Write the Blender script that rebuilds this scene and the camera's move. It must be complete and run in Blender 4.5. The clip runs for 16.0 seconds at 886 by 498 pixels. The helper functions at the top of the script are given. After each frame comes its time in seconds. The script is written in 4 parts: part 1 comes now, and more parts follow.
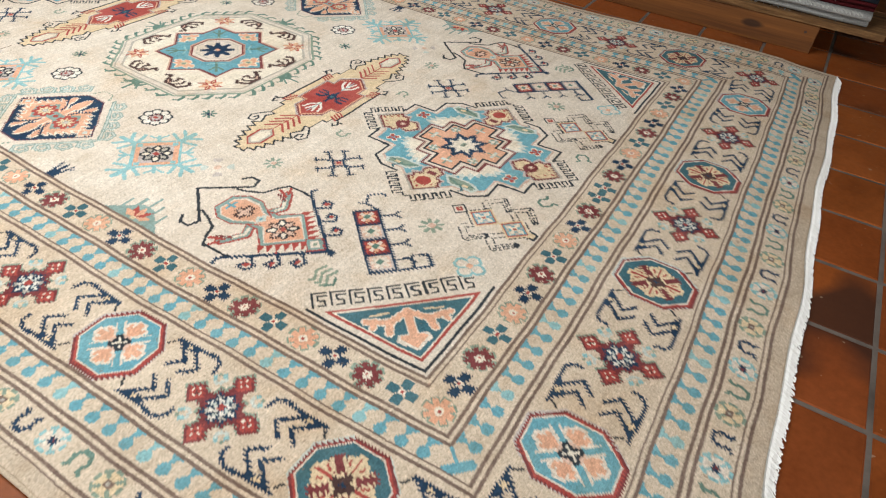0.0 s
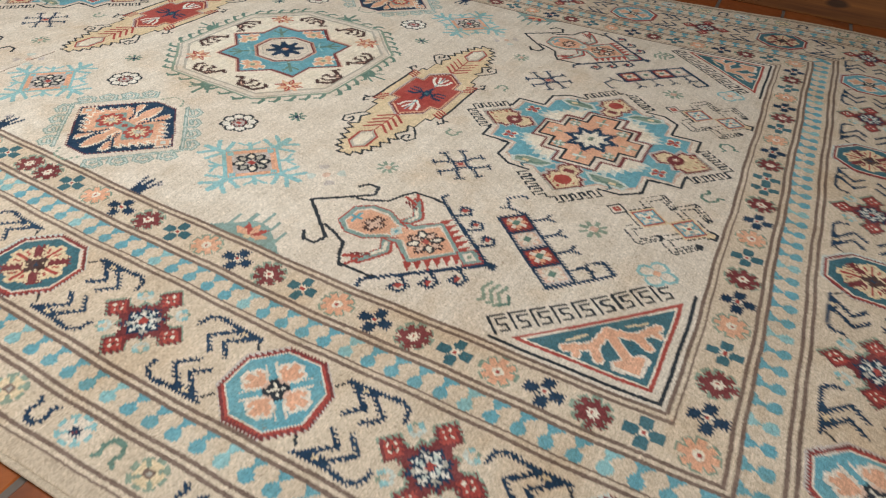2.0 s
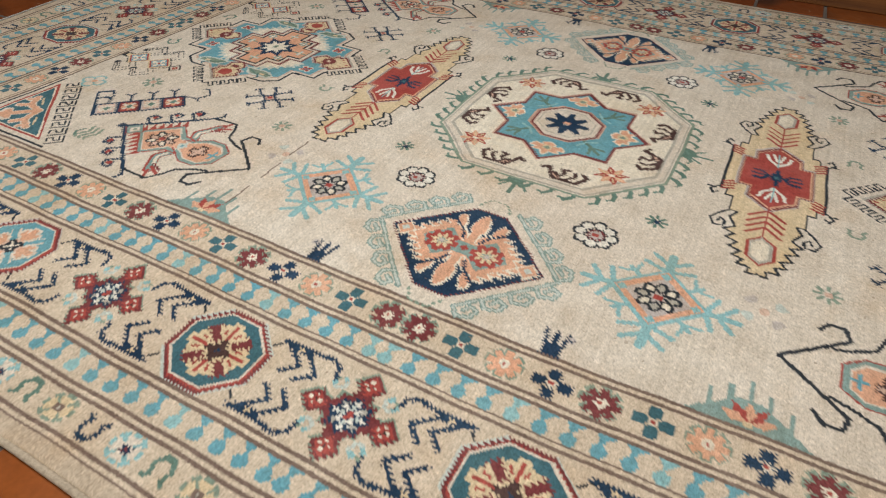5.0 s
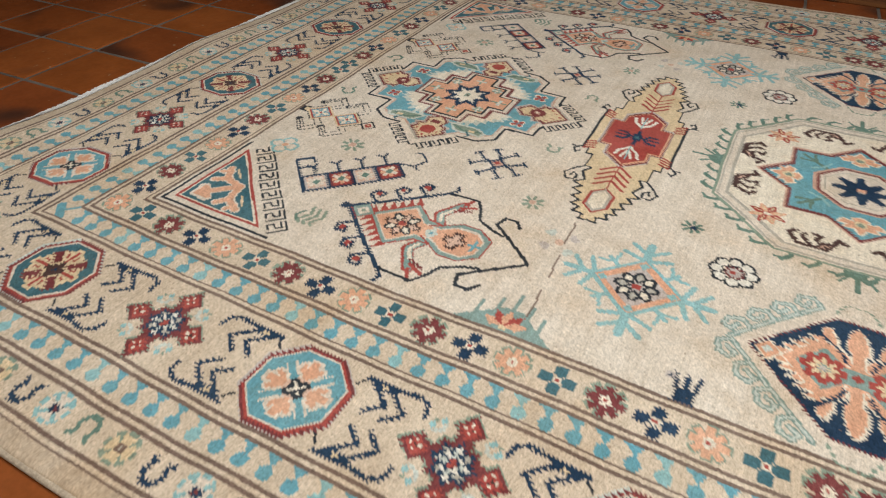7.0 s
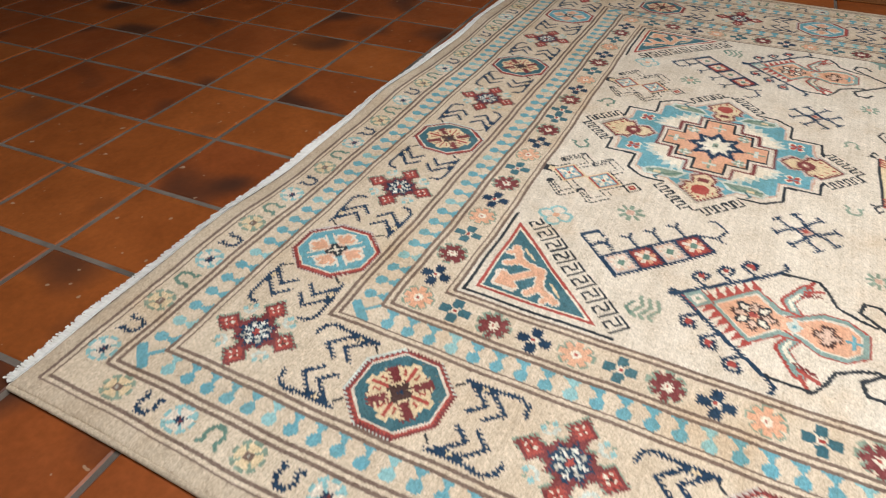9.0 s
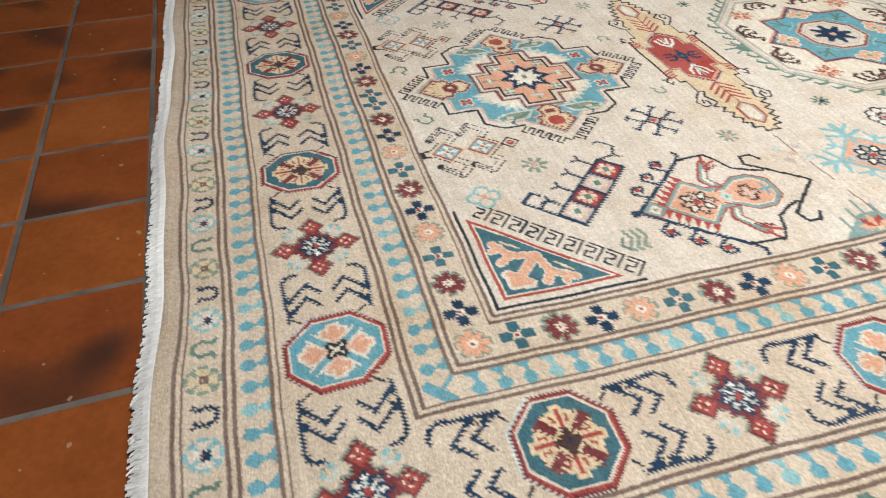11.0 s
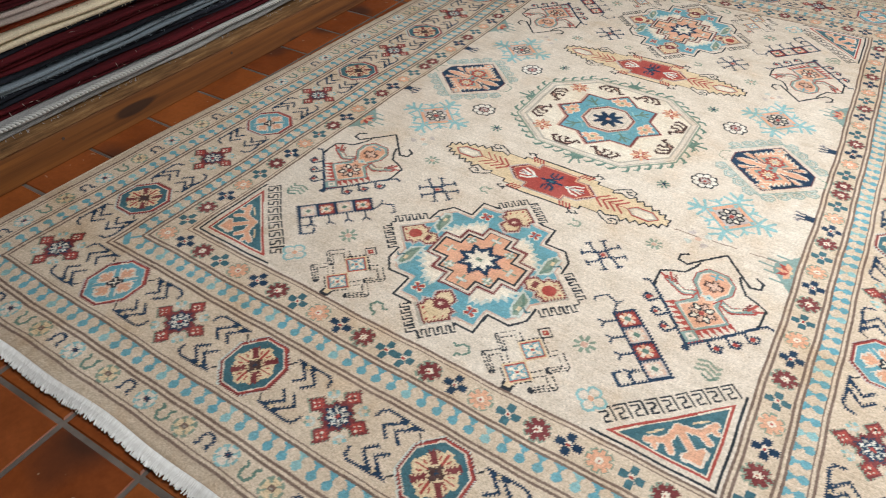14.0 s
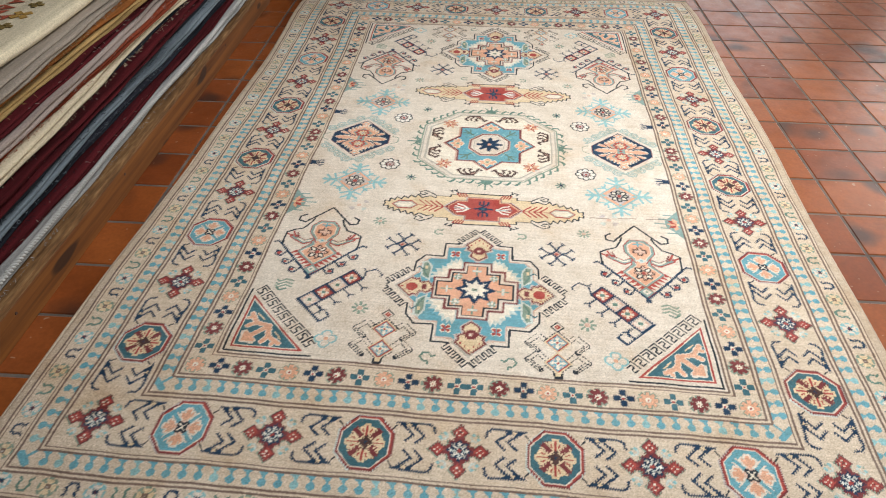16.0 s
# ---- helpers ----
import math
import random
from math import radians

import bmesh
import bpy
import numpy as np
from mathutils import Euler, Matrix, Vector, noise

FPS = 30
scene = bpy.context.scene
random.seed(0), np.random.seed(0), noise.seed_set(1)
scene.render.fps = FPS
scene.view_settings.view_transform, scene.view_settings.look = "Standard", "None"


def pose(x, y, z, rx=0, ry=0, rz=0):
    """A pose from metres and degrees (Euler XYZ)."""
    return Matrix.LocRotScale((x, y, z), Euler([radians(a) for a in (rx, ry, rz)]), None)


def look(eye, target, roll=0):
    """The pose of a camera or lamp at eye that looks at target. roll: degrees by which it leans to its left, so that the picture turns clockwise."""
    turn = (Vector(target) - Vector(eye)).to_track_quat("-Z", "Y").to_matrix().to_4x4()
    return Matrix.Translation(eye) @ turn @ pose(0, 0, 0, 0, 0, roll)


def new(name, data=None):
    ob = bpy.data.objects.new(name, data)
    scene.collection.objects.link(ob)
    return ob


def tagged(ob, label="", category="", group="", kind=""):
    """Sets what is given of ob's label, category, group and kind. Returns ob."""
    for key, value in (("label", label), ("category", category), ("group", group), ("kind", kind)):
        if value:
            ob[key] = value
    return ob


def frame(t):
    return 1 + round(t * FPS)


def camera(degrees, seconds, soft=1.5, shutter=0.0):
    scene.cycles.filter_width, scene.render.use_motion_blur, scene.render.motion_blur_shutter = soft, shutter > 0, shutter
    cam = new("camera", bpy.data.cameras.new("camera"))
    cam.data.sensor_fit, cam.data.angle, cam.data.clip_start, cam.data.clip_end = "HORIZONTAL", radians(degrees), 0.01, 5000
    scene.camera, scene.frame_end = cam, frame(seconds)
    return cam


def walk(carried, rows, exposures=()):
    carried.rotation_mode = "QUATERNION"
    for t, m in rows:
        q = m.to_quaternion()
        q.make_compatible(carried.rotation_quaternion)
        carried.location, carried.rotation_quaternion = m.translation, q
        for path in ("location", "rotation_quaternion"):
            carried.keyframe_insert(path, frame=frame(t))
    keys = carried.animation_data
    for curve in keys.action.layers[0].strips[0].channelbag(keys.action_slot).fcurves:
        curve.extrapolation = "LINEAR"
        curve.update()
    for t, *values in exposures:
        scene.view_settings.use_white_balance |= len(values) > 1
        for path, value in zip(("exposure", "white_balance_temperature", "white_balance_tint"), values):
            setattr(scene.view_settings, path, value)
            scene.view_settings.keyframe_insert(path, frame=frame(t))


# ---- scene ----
cam = camera(69.8, 16.0, soft=1.0)

PATH = [
    (0, (1.082, 1.381, 0.775), (-0.235, 0.64, -0.535), 5.8),
    (0.5, (1.119, 1.293, 0.719), (-0.205, 0.553, -0.585), 5.5),
    (1, (1.126, 1.211, 0.662), (-0.236, 0.494, -0.616), 5.1),
    (1.5, (1.123, 1.133, 0.643), (-0.25, 0.427, -0.628), 4.7),
    (2, (1.127, 1.06, 0.634), (-0.247, 0.354, -0.637), 4.4),
    (2.5, (1.13, 0.978, 0.63), (-0.235, 0.262, -0.644), 4.0),
    (3, (1.132, 0.834, 0.61), (-0.234, 0.121, -0.665), 3.7),
    (3.5, (1.134, 0.695, 0.616), (-0.227, -0.018, -0.665), 3.4),
    (3.7, (1.139, 0.642, 0.621), (-0.226, -0.072, -0.655), 3.4),
    (5.8, (1.152, 0.14, 0.593), (-0.24, -0.59, -0.644), 1.3),
    (6, (1.146, 0.087, 0.593), (-0.239, -0.651, -0.646), 1.1),
    (6.5, (1.139, -0.063, 0.596), (-0.242, -0.796, -0.651), 0.7),
    (7, (1.148, -0.194, 0.597), (-0.23, -0.937, -0.648), 0.7),
    (7.5, (1.155, -0.332, 0.598), (-0.222, -1.085, -0.643), 0.4),
    (8, (1.17, -0.476, 0.608), (-0.207, -1.233, -0.628), 0.1),
    (8.5, (1.189, -0.609, 0.63), (-0.188, -1.371, -0.605), -0.3),
    (9, (1.227, -0.73, 0.631), (-0.159, -1.452, -0.616), -0.5),
    (9.2, (1.232, -0.782, 0.624), (-0.175, -1.461, -0.626), -0.5),
    (11.3, (1.084, -1.309, 0.65), (-0.289, -0.81, -0.716), 0.0),
    (11.5, (1.045, -1.35, 0.651), (-0.308, -0.792, -0.712), 0.4),
    (12, (0.928, -1.429, 0.687), (-0.358, -0.748, -0.685), 0.4),
    (12.5, (0.82, -1.479, 0.752), (-0.406, -0.663, -0.602), 0.6),
    (13, (0.715, -1.555, 0.799), (-0.421, -0.601, -0.543), 1.1),
    (13.5, (0.602, -1.641, 0.909), (-0.379, -0.523, -0.428), 1.5),
    (14, (0.484, -1.704, 0.977), (-0.308, -0.44, -0.355), 1.6),
    (14.5, (0.324, -1.754, 1.011), (-0.284, -0.379, -0.308), 1.1),
    (15, (0.21, -1.774, 1.022), (-0.223, -0.331, -0.293), 1.0),
    (15.5, (0.126, -1.856, 1.093), (-0.15, -0.371, -0.217), 0.8),
    (16, (0.029, -2.009, 1.212), (-0.123, -0.497, -0.088), 0.6),
]
EXPOSURES = [(0, 0.09, 6400, 7), (0.5, -0.09, 6400, 7), (1.5, -0.29, 6430, 7), (2.5, -0.40, 6470, 7), (3.5, -0.47, 6550, 7), (6, -0.50, 6680, 8), (7.2, -0.40, 6680, 8), (8.3, -0.21, 6580, 8), (9.0, 0.05, 6480, 8), (12, 0.02, 6300, 8), (14, 0.03, 6300, 8), (15, 0.03, 6300, 8), (16, 0.17, 6350, 8)]
walk(cam, [(t, look(eye, target, roll)) for t, eye, target, roll in PATH], EXPOSURES)

# ---------------------------------------------------------------- light
world = bpy.data.worlds.new("sky")
scene.world = world
world.use_nodes = True
wn = world.node_tree.nodes
sky = wn.new("ShaderNodeTexSky")
sky.sky_type = "NISHITA"
sky.sun_disc = False
sky.sun_elevation, sky.sun_rotation = radians(35), radians(70)
wn["Background"].inputs["Strength"].default_value = 0.1
world.node_tree.links.new(sky.outputs[0], wn["Background"].inputs[0])


def opening_light(name, m, sx, sy, watts, col, spread):
    """An area light set in an opening of the room shell."""
    la = bpy.data.lights.new(name, "AREA")
    la.shape, la.size, la.size_y, la.energy, la.color = "RECTANGLE", sx, sy, watts, col
    la.spread = radians(spread)
    ob = new(name, la)
    ob.matrix_world = m
    return ob


# unseen overhead source, inferred from the light falling from above; its ceiling opening is assumed
opening_light("overhead_light", look((0.75, -0.2, 2.69), (0.75, -0.2, 0.0)), 1.5, 1.7, 57, (0.98, 0.99, 1.0), 128)
opening_light("daylight_north", look((1.9, 4.97, 1.3), (0.6, 0.0, 0.4)), 2.4, 2.0, 23, (1.0, 0.99, 0.97), 150)
opening_light("daylight_east", look((3.97, 2.75, 1.3), (1.2, 0.6, 0.3)), 2.3, 1.7, 36, (1.0, 0.99, 0.97), 120)

# ---------------------------------------------------------------- materials


class Nodes:
    """Short hand for building a node material."""

    def __init__(self, name):
        self.mat = bpy.data.materials.new(name)
        self.mat.use_nodes = True
        self.tree = self.mat.node_tree
        self.bsdf = self.tree.nodes["Principled BSDF"]

    def add(self, kind, **inputs):
        n = self.tree.nodes.new(kind)
        for k, v in inputs.items():
            n.inputs[k.replace("_", " ")].default_value = v
        return n

    def link(self, a, b):
        self.tree.links.new(a, b)

    def coords(self, sx=1, sy=1, sz=1, source="Object", shift=False):
        tc = self.add("ShaderNodeTexCoord")
        mp = self.add("ShaderNodeMapping")
        mp.inputs["Scale"].default_value = (sx, sy, sz)
        self.link(tc.outputs[source], mp.inputs["Vector"])
        if shift:
            info = self.add("ShaderNodeObjectInfo")
            mul = self.add("ShaderNodeVectorMath")
            mul.operation = "SCALE"
            mul.inputs[0].default_value = (37, 91, 53)
            self.link(info.outputs["Random"], mul.inputs["Scale"])
            self.link(mul.outputs[0], mp.inputs["Location"])
        return mp.outputs[0]

    def noise(self, vec, scale, detail=3, rough=0.55):
        n = self.add("ShaderNodeTexNoise", Scale=scale, Detail=detail, Roughness=rough)
        self.link(vec, n.inputs["Vector"])
        return n.outputs["Fac"]

    def ramp(self, fac, stops):
        n = self.add("ShaderNodeValToRGB")
        e = n.color_ramp.elements
        while len(e) < len(stops):
            e.new(0.5)
        for el, (p, c) in zip(e, stops):
            el.position, el.color = p, (*c, 1) if len(c) == 3 else c
        self.link(fac, n.inputs["Fac"])
        return n.outputs["Color"]

    def level(self, fac, lo, hi, a, b):
        n = self.add("ShaderNodeMapRange")
        for k, v in zip(("From Min", "From Max", "To Min", "To Max"), (lo, hi, a, b)):
            n.inputs[k].default_value = v
        self.link(fac, n.inputs["Value"])
        return n.outputs[0]

    def mix(self, fac, a, b, mode="MIX"):
        n = self.add("ShaderNodeMix")
        n.data_type, n.blend_type = "RGBA", mode
        for sock, v in ((n.inputs["Factor"], fac), (n.inputs["A"], a), (n.inputs["B"], b)):
            if isinstance(v, bpy.types.NodeSocket):
                self.link(v, sock)
            elif isinstance(v, tuple):
                sock.default_value = (*v, 1)
            else:
                sock.default_value = v
        return n.outputs["Result"]

    def times(self, col, fac):
        return self.mix(1.0, col, fac, "MULTIPLY")

    def bump(self, fac, strength, dist):
        n = self.add("ShaderNodeBump", Strength=strength, Distance=dist)
        self.link(fac, n.inputs["Height"])
        self.link(n.outputs[0], self.bsdf.inputs["Normal"])

    def done(self, col, rough=0.8, spec=0.5, sheen=0.0):
        if isinstance(col, tuple):
            self.bsdf.inputs["Base Color"].default_value = (*col, 1)
        else:
            self.link(col, self.bsdf.inputs["Base Color"])
        if isinstance(rough, float):
            self.bsdf.inputs["Roughness"].default_value = rough
        else:
            self.link(rough, self.bsdf.inputs["Roughness"])
        self.bsdf.inputs["Specular IOR Level"].default_value = spec
        if sheen:
            self.bsdf.inputs["Sheen Weight"].default_value = sheen
            self.bsdf.inputs["Sheen Roughness"].default_value = 0.6
        return self.mat


def pile_material():
    """Knotted wool: the dye of each knot, abrash in weft rows, faint soiling, tufted relief."""
    n = Nodes("rug_pile")
    dye = n.add("ShaderNodeAttribute")
    dye.attribute_name = "dye"
    flat = n.coords()
    rows = n.coords(3, 130, 1)
    col = n.times(dye.outputs["Color"], n.ramp(n.noise(flat, 2.2, 4), [(0.3, (0.92, 0.88, 0.84)), (0.7, (1.03, 1.03, 1.02))]))
    col = n.times(col, n.ramp(n.noise(rows, 1.0, 3), [(0.3, (0.91, 0.90, 0.88)), (0.7, (1.05, 1.05, 1.05))]))
    tuft = n.noise(n.coords(190, 430, 1), 1.0, 3, 0.7)
    col = n.times(col, n.ramp(tuft, [(0.22, (0.70, 0.68, 0.65)), (0.5, (0.97, 0.965, 0.96)), (0.76, (1.14, 1.14, 1.14))]))
    col = n.times(col, n.ramp(n.noise(flat, 16, 6, 0.7), [(0.40, (1.03, 1.03, 1.03)), (0.72, (0.86, 0.83, 0.79))]))
    col = n.times(col, n.ramp(n.noise(flat, 5.5, 4, 0.65), [(0.52, (1.0, 1.0, 1.0)), (0.76, (0.90, 0.81, 0.71))]))
    specks = n.noise(flat, 95, 1, 0.4)
    col = n.mix(n.level(specks, 0.74, 0.80, 0.0, 0.45), col, (0.22, 0.15, 0.10))
    n.bump(tuft, 0.55, 0.002)
    return n.done(col, 0.95, 0.1)


def plain_wool(name, col, streak=0.2, fleck=220):
    """Wool or cotton seen edge on: streaks along its length and fuzz."""
    n = Nodes(name)
    long = n.coords(40, 1.6, 60, shift=True)
    fine = n.coords()
    lo, hi = tuple(c * (1 - streak) * 0.8 for c in col), tuple(min(1, c * (1 + streak)) for c in col)
    c = n.ramp(n.noise(long, 1.0, 4, 0.65), [(0.3, lo), (0.7, hi)])
    f = n.noise(fine, fleck, 2, 0.7)
    c = n.times(c, n.ramp(f, [(0.25, (0.7, 0.7, 0.7)), (0.7, (1.12, 1.12, 1.12))]))
    n.bump(f, 0.7, 0.003)
    return n.done(c, 0.95, 0.08)


def tile_material():
    """Fired quarry tile, waxed: red-brown body, kiln flashing, scuffs."""
    n = Nodes("quarry_tile")
    vec = n.coords(shift=True)
    info = n.add("ShaderNodeObjectInfo")
    base = n.ramp(info.outputs["Random"], [(0.0, (0.195, 0.048, 0.013)), (0.35, (0.24, 0.063, 0.015)), (0.7, (0.275, 0.078, 0.019)), (1.0, (0.215, 0.055, 0.016))])
    col = n.times(base, n.ramp(n.noise(vec, 6, 5, 0.6), [(0.25, (0.70, 0.66, 0.62)), (0.75, (1.18, 1.18, 1.16))]))
    col = n.times(col, n.ramp(n.noise(vec, 90, 3, 0.6), [(0.3, (0.86, 0.85, 0.84)), (0.7, (1.07, 1.07, 1.07))]))
    burn = n.level(n.noise(vec, 4.2, 1, 0.4), 0.60, 0.70, 0.0, 0.85)
    col = n.mix(burn, col, (0.040, 0.020, 0.014))
    speck = n.level(n.noise(vec, 60, 1, 0.3), 0.77, 0.79, 0.0, 0.5)
    col = n.mix(speck, col, (0.42, 0.30, 0.20))
    n.bump(n.noise(vec, 35, 4, 0.6), 0.18, 0.002)
    return n.done(col, n.level(n.noise(vec, 14, 4, 0.65), 0.3, 0.7, 0.28, 0.48), 0.18)


def grout_material():
    n = Nodes("grout")
    vec = n.coords()
    col = n.ramp(n.noise(vec, 9, 5, 0.6), [(0.3, (0.07, 0.055, 0.045)), (0.7, (0.18, 0.145, 0.12))])
    n.bump(n.noise(vec, 160, 3), 0.5, 0.002)
    return n.done(col, 0.9, 0.3)


def wood_material(name, dark, light, grain=1.0):
    n = Nodes(name)
    vec = n.coords(18 * grain, 0.9, 26 * grain, shift=True)
    ring = n.noise(vec, 1.6, 5, 0.62)
    col = n.ramp(ring, [(0.28, dark), (0.5, tuple((a + b) / 2 for a, b in zip(dark, light))), (0.74, light)])
    fine = n.noise(n.coords(160, 4, 160), 1.0, 3, 0.6)
    col = n.times(col, n.ramp(fine, [(0.3, (0.80, 0.78, 0.75)), (0.7, (1.06, 1.06, 1.06))]))
    knots = n.noise(n.coords(3, 4.2, 13), 1.0, 0, 0.2)
    col = n.mix(n.level(knots, 0.735, 0.775, 0.0, 0.85), col, (0.022, 0.010, 0.005))
    wear = n.noise(n.coords(7, 2, 30), 1.0, 5, 0.75)
    col = n.mix(n.level(wear, 0.74, 0.80, 0.0, 0.4), col, (0.34, 0.20, 0.09))
    n.bump(ring, 0.25, 0.003)
    return n.done(col, 0.58, 0.35)


def chip_material():
    """Raw sawn edge of the deck board, pale splintered fibres."""
    n = Nodes("raw_board_edge")
    vec = n.coords(60, 9, 90)
    c = n.ramp(n.noise(vec, 1.0, 4, 0.7), [(0.3, (0.07, 0.033, 0.012)), (0.52, (0.17, 0.085, 0.032)), (0.75, (0.33, 0.19, 0.08))])
    n.bump(n.noise(vec, 1.0, 3, 0.7), 0.8, 0.004)
    return n.done(c, 0.8, 0.25)


def plaster_material(name, col):
    n = Nodes(name)
    vec = n.coords()
    c = n.times(n.ramp(n.noise(vec, 1.3, 5), [(0.3, tuple(v * 0.88 for v in col)), (0.7, col)]),
                n.ramp(n.noise(vec, 40, 3), [(0.3, (0.95, 0.95, 0.95)), (0.7, (1, 1, 1))]))
    n.bump(n.noise(vec, 60, 4), 0.2, 0.003)
    return n.done(c, 0.9, 0.2)


PILE = pile_material()
TILE, GROUT = tile_material(), grout_material()
BOARD = wood_material("stained_pine_board", (0.085, 0.026, 0.005), (0.26, 0.094, 0.018))
CHIP = chip_material()
COTTON = Nodes("white_cotton")
WARP = COTTON.done(COTTON.ramp(COTTON.noise(COTTON.coords(420, 30, 30), 1.0, 3), [(0.3, (0.74, 0.71, 0.66)), (0.6, (0.90, 0.88, 0.84))]), 0.95, 0.1)
CORD = plain_wool("pale_cord", (0.52, 0.51, 0.48), 0.1)
EDGING = plain_wool("beige_selvedge", (0.56, 0.45, 0.33), 0.15)

# ---------------------------------------------------------------- shared builders


def part(name, bm, material, parent=None, label=""):
    """Link a bmesh as one mesh object, under a thing or a part."""
    me = bpy.data.meshes.new(name)
    bm.to_mesh(me)
    bm.free()
    me.materials.append(material)
    ob = new(name, me)
    if parent is not None:
        ob.parent = parent
    return tagged(ob, label)


def smooth(ob):
    ob.data.polygons.foreach_set("use_smooth", [True] * len(ob.data.polygons))
    return ob


def block(x0, x1, y0, y1, z0, z1, bevel=0.0, bm=None):
    bm = bm or bmesh.new()
    made = bmesh.ops.create_cube(bm, size=1)["verts"]
    for v in made:
        v.co = Vector(((x0 + x1) / 2 + v.co.x * (x1 - x0), (y0 + y1) / 2 + v.co.y * (y1 - y0), (z0 + z1) / 2 + v.co.z * (z1 - z0)))
    if bevel:
        edges = list({e for v in made for e in v.link_edges})
        bmesh.ops.bevel(bm, geom=edges, offset=bevel, segments=2, profile=0.5, affect="EDGES")
    return bm


FLOOR_Z = -0.012
GRID_TURN = 2.6  # the tiles and the platform stand turned against the rug, in degrees

# ---------------------------------------------------------------- the room shell
wall_mat = plaster_material("painted_wall", (0.13, 0.10, 0.075))
ceil_mat = plaster_material("painted_ceiling", (0.40, 0.36, 0.31))


def shell(name, spans, material):
    bm = bmesh.new()
    for s in spans:
        block(*s, bm=bm)
    return tagged(part(name, bm, material), kind="structure")


shell("wall_south", [(-3.7, 4.2, -4.7, -4.5, FLOOR_Z, 2.7)], wall_mat)
shell("wall_west", [(-3.7, -3.5, -4.5, 5.0, FLOOR_Z, 2.7)], wall_mat)
shell("wall_east", [(4.0, 4.2, -4.5, 1.5, FLOOR_Z, 2.7), (4.0, 4.2, 4.0, 5.0, FLOOR_Z, 2.7),
                    (4.0, 4.2, 1.5, 4.0, FLOOR_Z, 0.4), (4.0, 4.2, 1.5, 4.0, 2.2, 2.7)], wall_mat)
shell("wall_north", [(-3.7, 0.7, 5.0, 5.2, FLOOR_Z, 2.7), (3.1, 4.2, 5.0, 5.2, FLOOR_Z, 2.7),
                     (0.7, 3.1, 5.0, 5.2, FLOOR_Z, 0.3), (0.7, 3.1, 5.0, 5.2, 2.3, 2.7)], wall_mat)
shell("ceiling", [(-3.7, 0.0, -4.7, 5.2, 2.7, 2.85), (1.5, 4.2, -4.7, 5.2, 2.7, 2.85), (0.0, 1.5, -4.7, -1.05, 2.7, 2.85), (0.0, 1.5, 0.65, 5.2, 2.7, 2.85)], ceil_mat)

# ---------------------------------------------------------------- the knot chart of the rug
# The chart is worked in millimetres: u across the rug, v along it, from the middle; one knot is KNOT wide.
KNOT = 2.6
HALF_U, HALF_V = 1026, 1482
NU, NV = int(2 * HALF_U / KNOT) + 1, int(2 * HALF_V / KNOT) + 1
PALETTE = {
    "field": (0.70, 0.612, 0.51), "sand": (0.65, 0.53, 0.40), "edge": (0.56, 0.45, 0.335), "ivory": (0.79, 0.715, 0.585),
    "navy": (0.010, 0.032, 0.075), "ink": (0.020, 0.026, 0.036), "brown": (0.17, 0.112, 0.090), "maroon": (0.165, 0.028, 0.032),
    "red": (0.38, 0.045, 0.036), "peach": (0.74, 0.36, 0.215), "rose": (0.60, 0.36, 0.275), "gold": (0.71, 0.545, 0.325),
    "sky": (0.10, 0.34, 0.44), "aqua": (0.215, 0.48, 0.53), "teal": (0.034, 0.120, 0.162), "green": (0.10, 0.20, 0.165),
    "leaf": (0.20, 0.29, 0.225), "cream": (0.72, 0.63, 0.53), "grey": (0.42, 0.40, 0.35), "white": (0.78, 0.74, 0.66), "lilac": (0.50, 0.44, 0.42),
    "umber": (0.060, 0.030, 0.028), "blush": (0.68, 0.44, 0.335), "mist": (0.52, 0.60, 0.57), "sage": (0.19, 0.315, 0.30),
}
DYES = list(PALETTE)
chart = np.zeros((NV, NU), np.uint8)


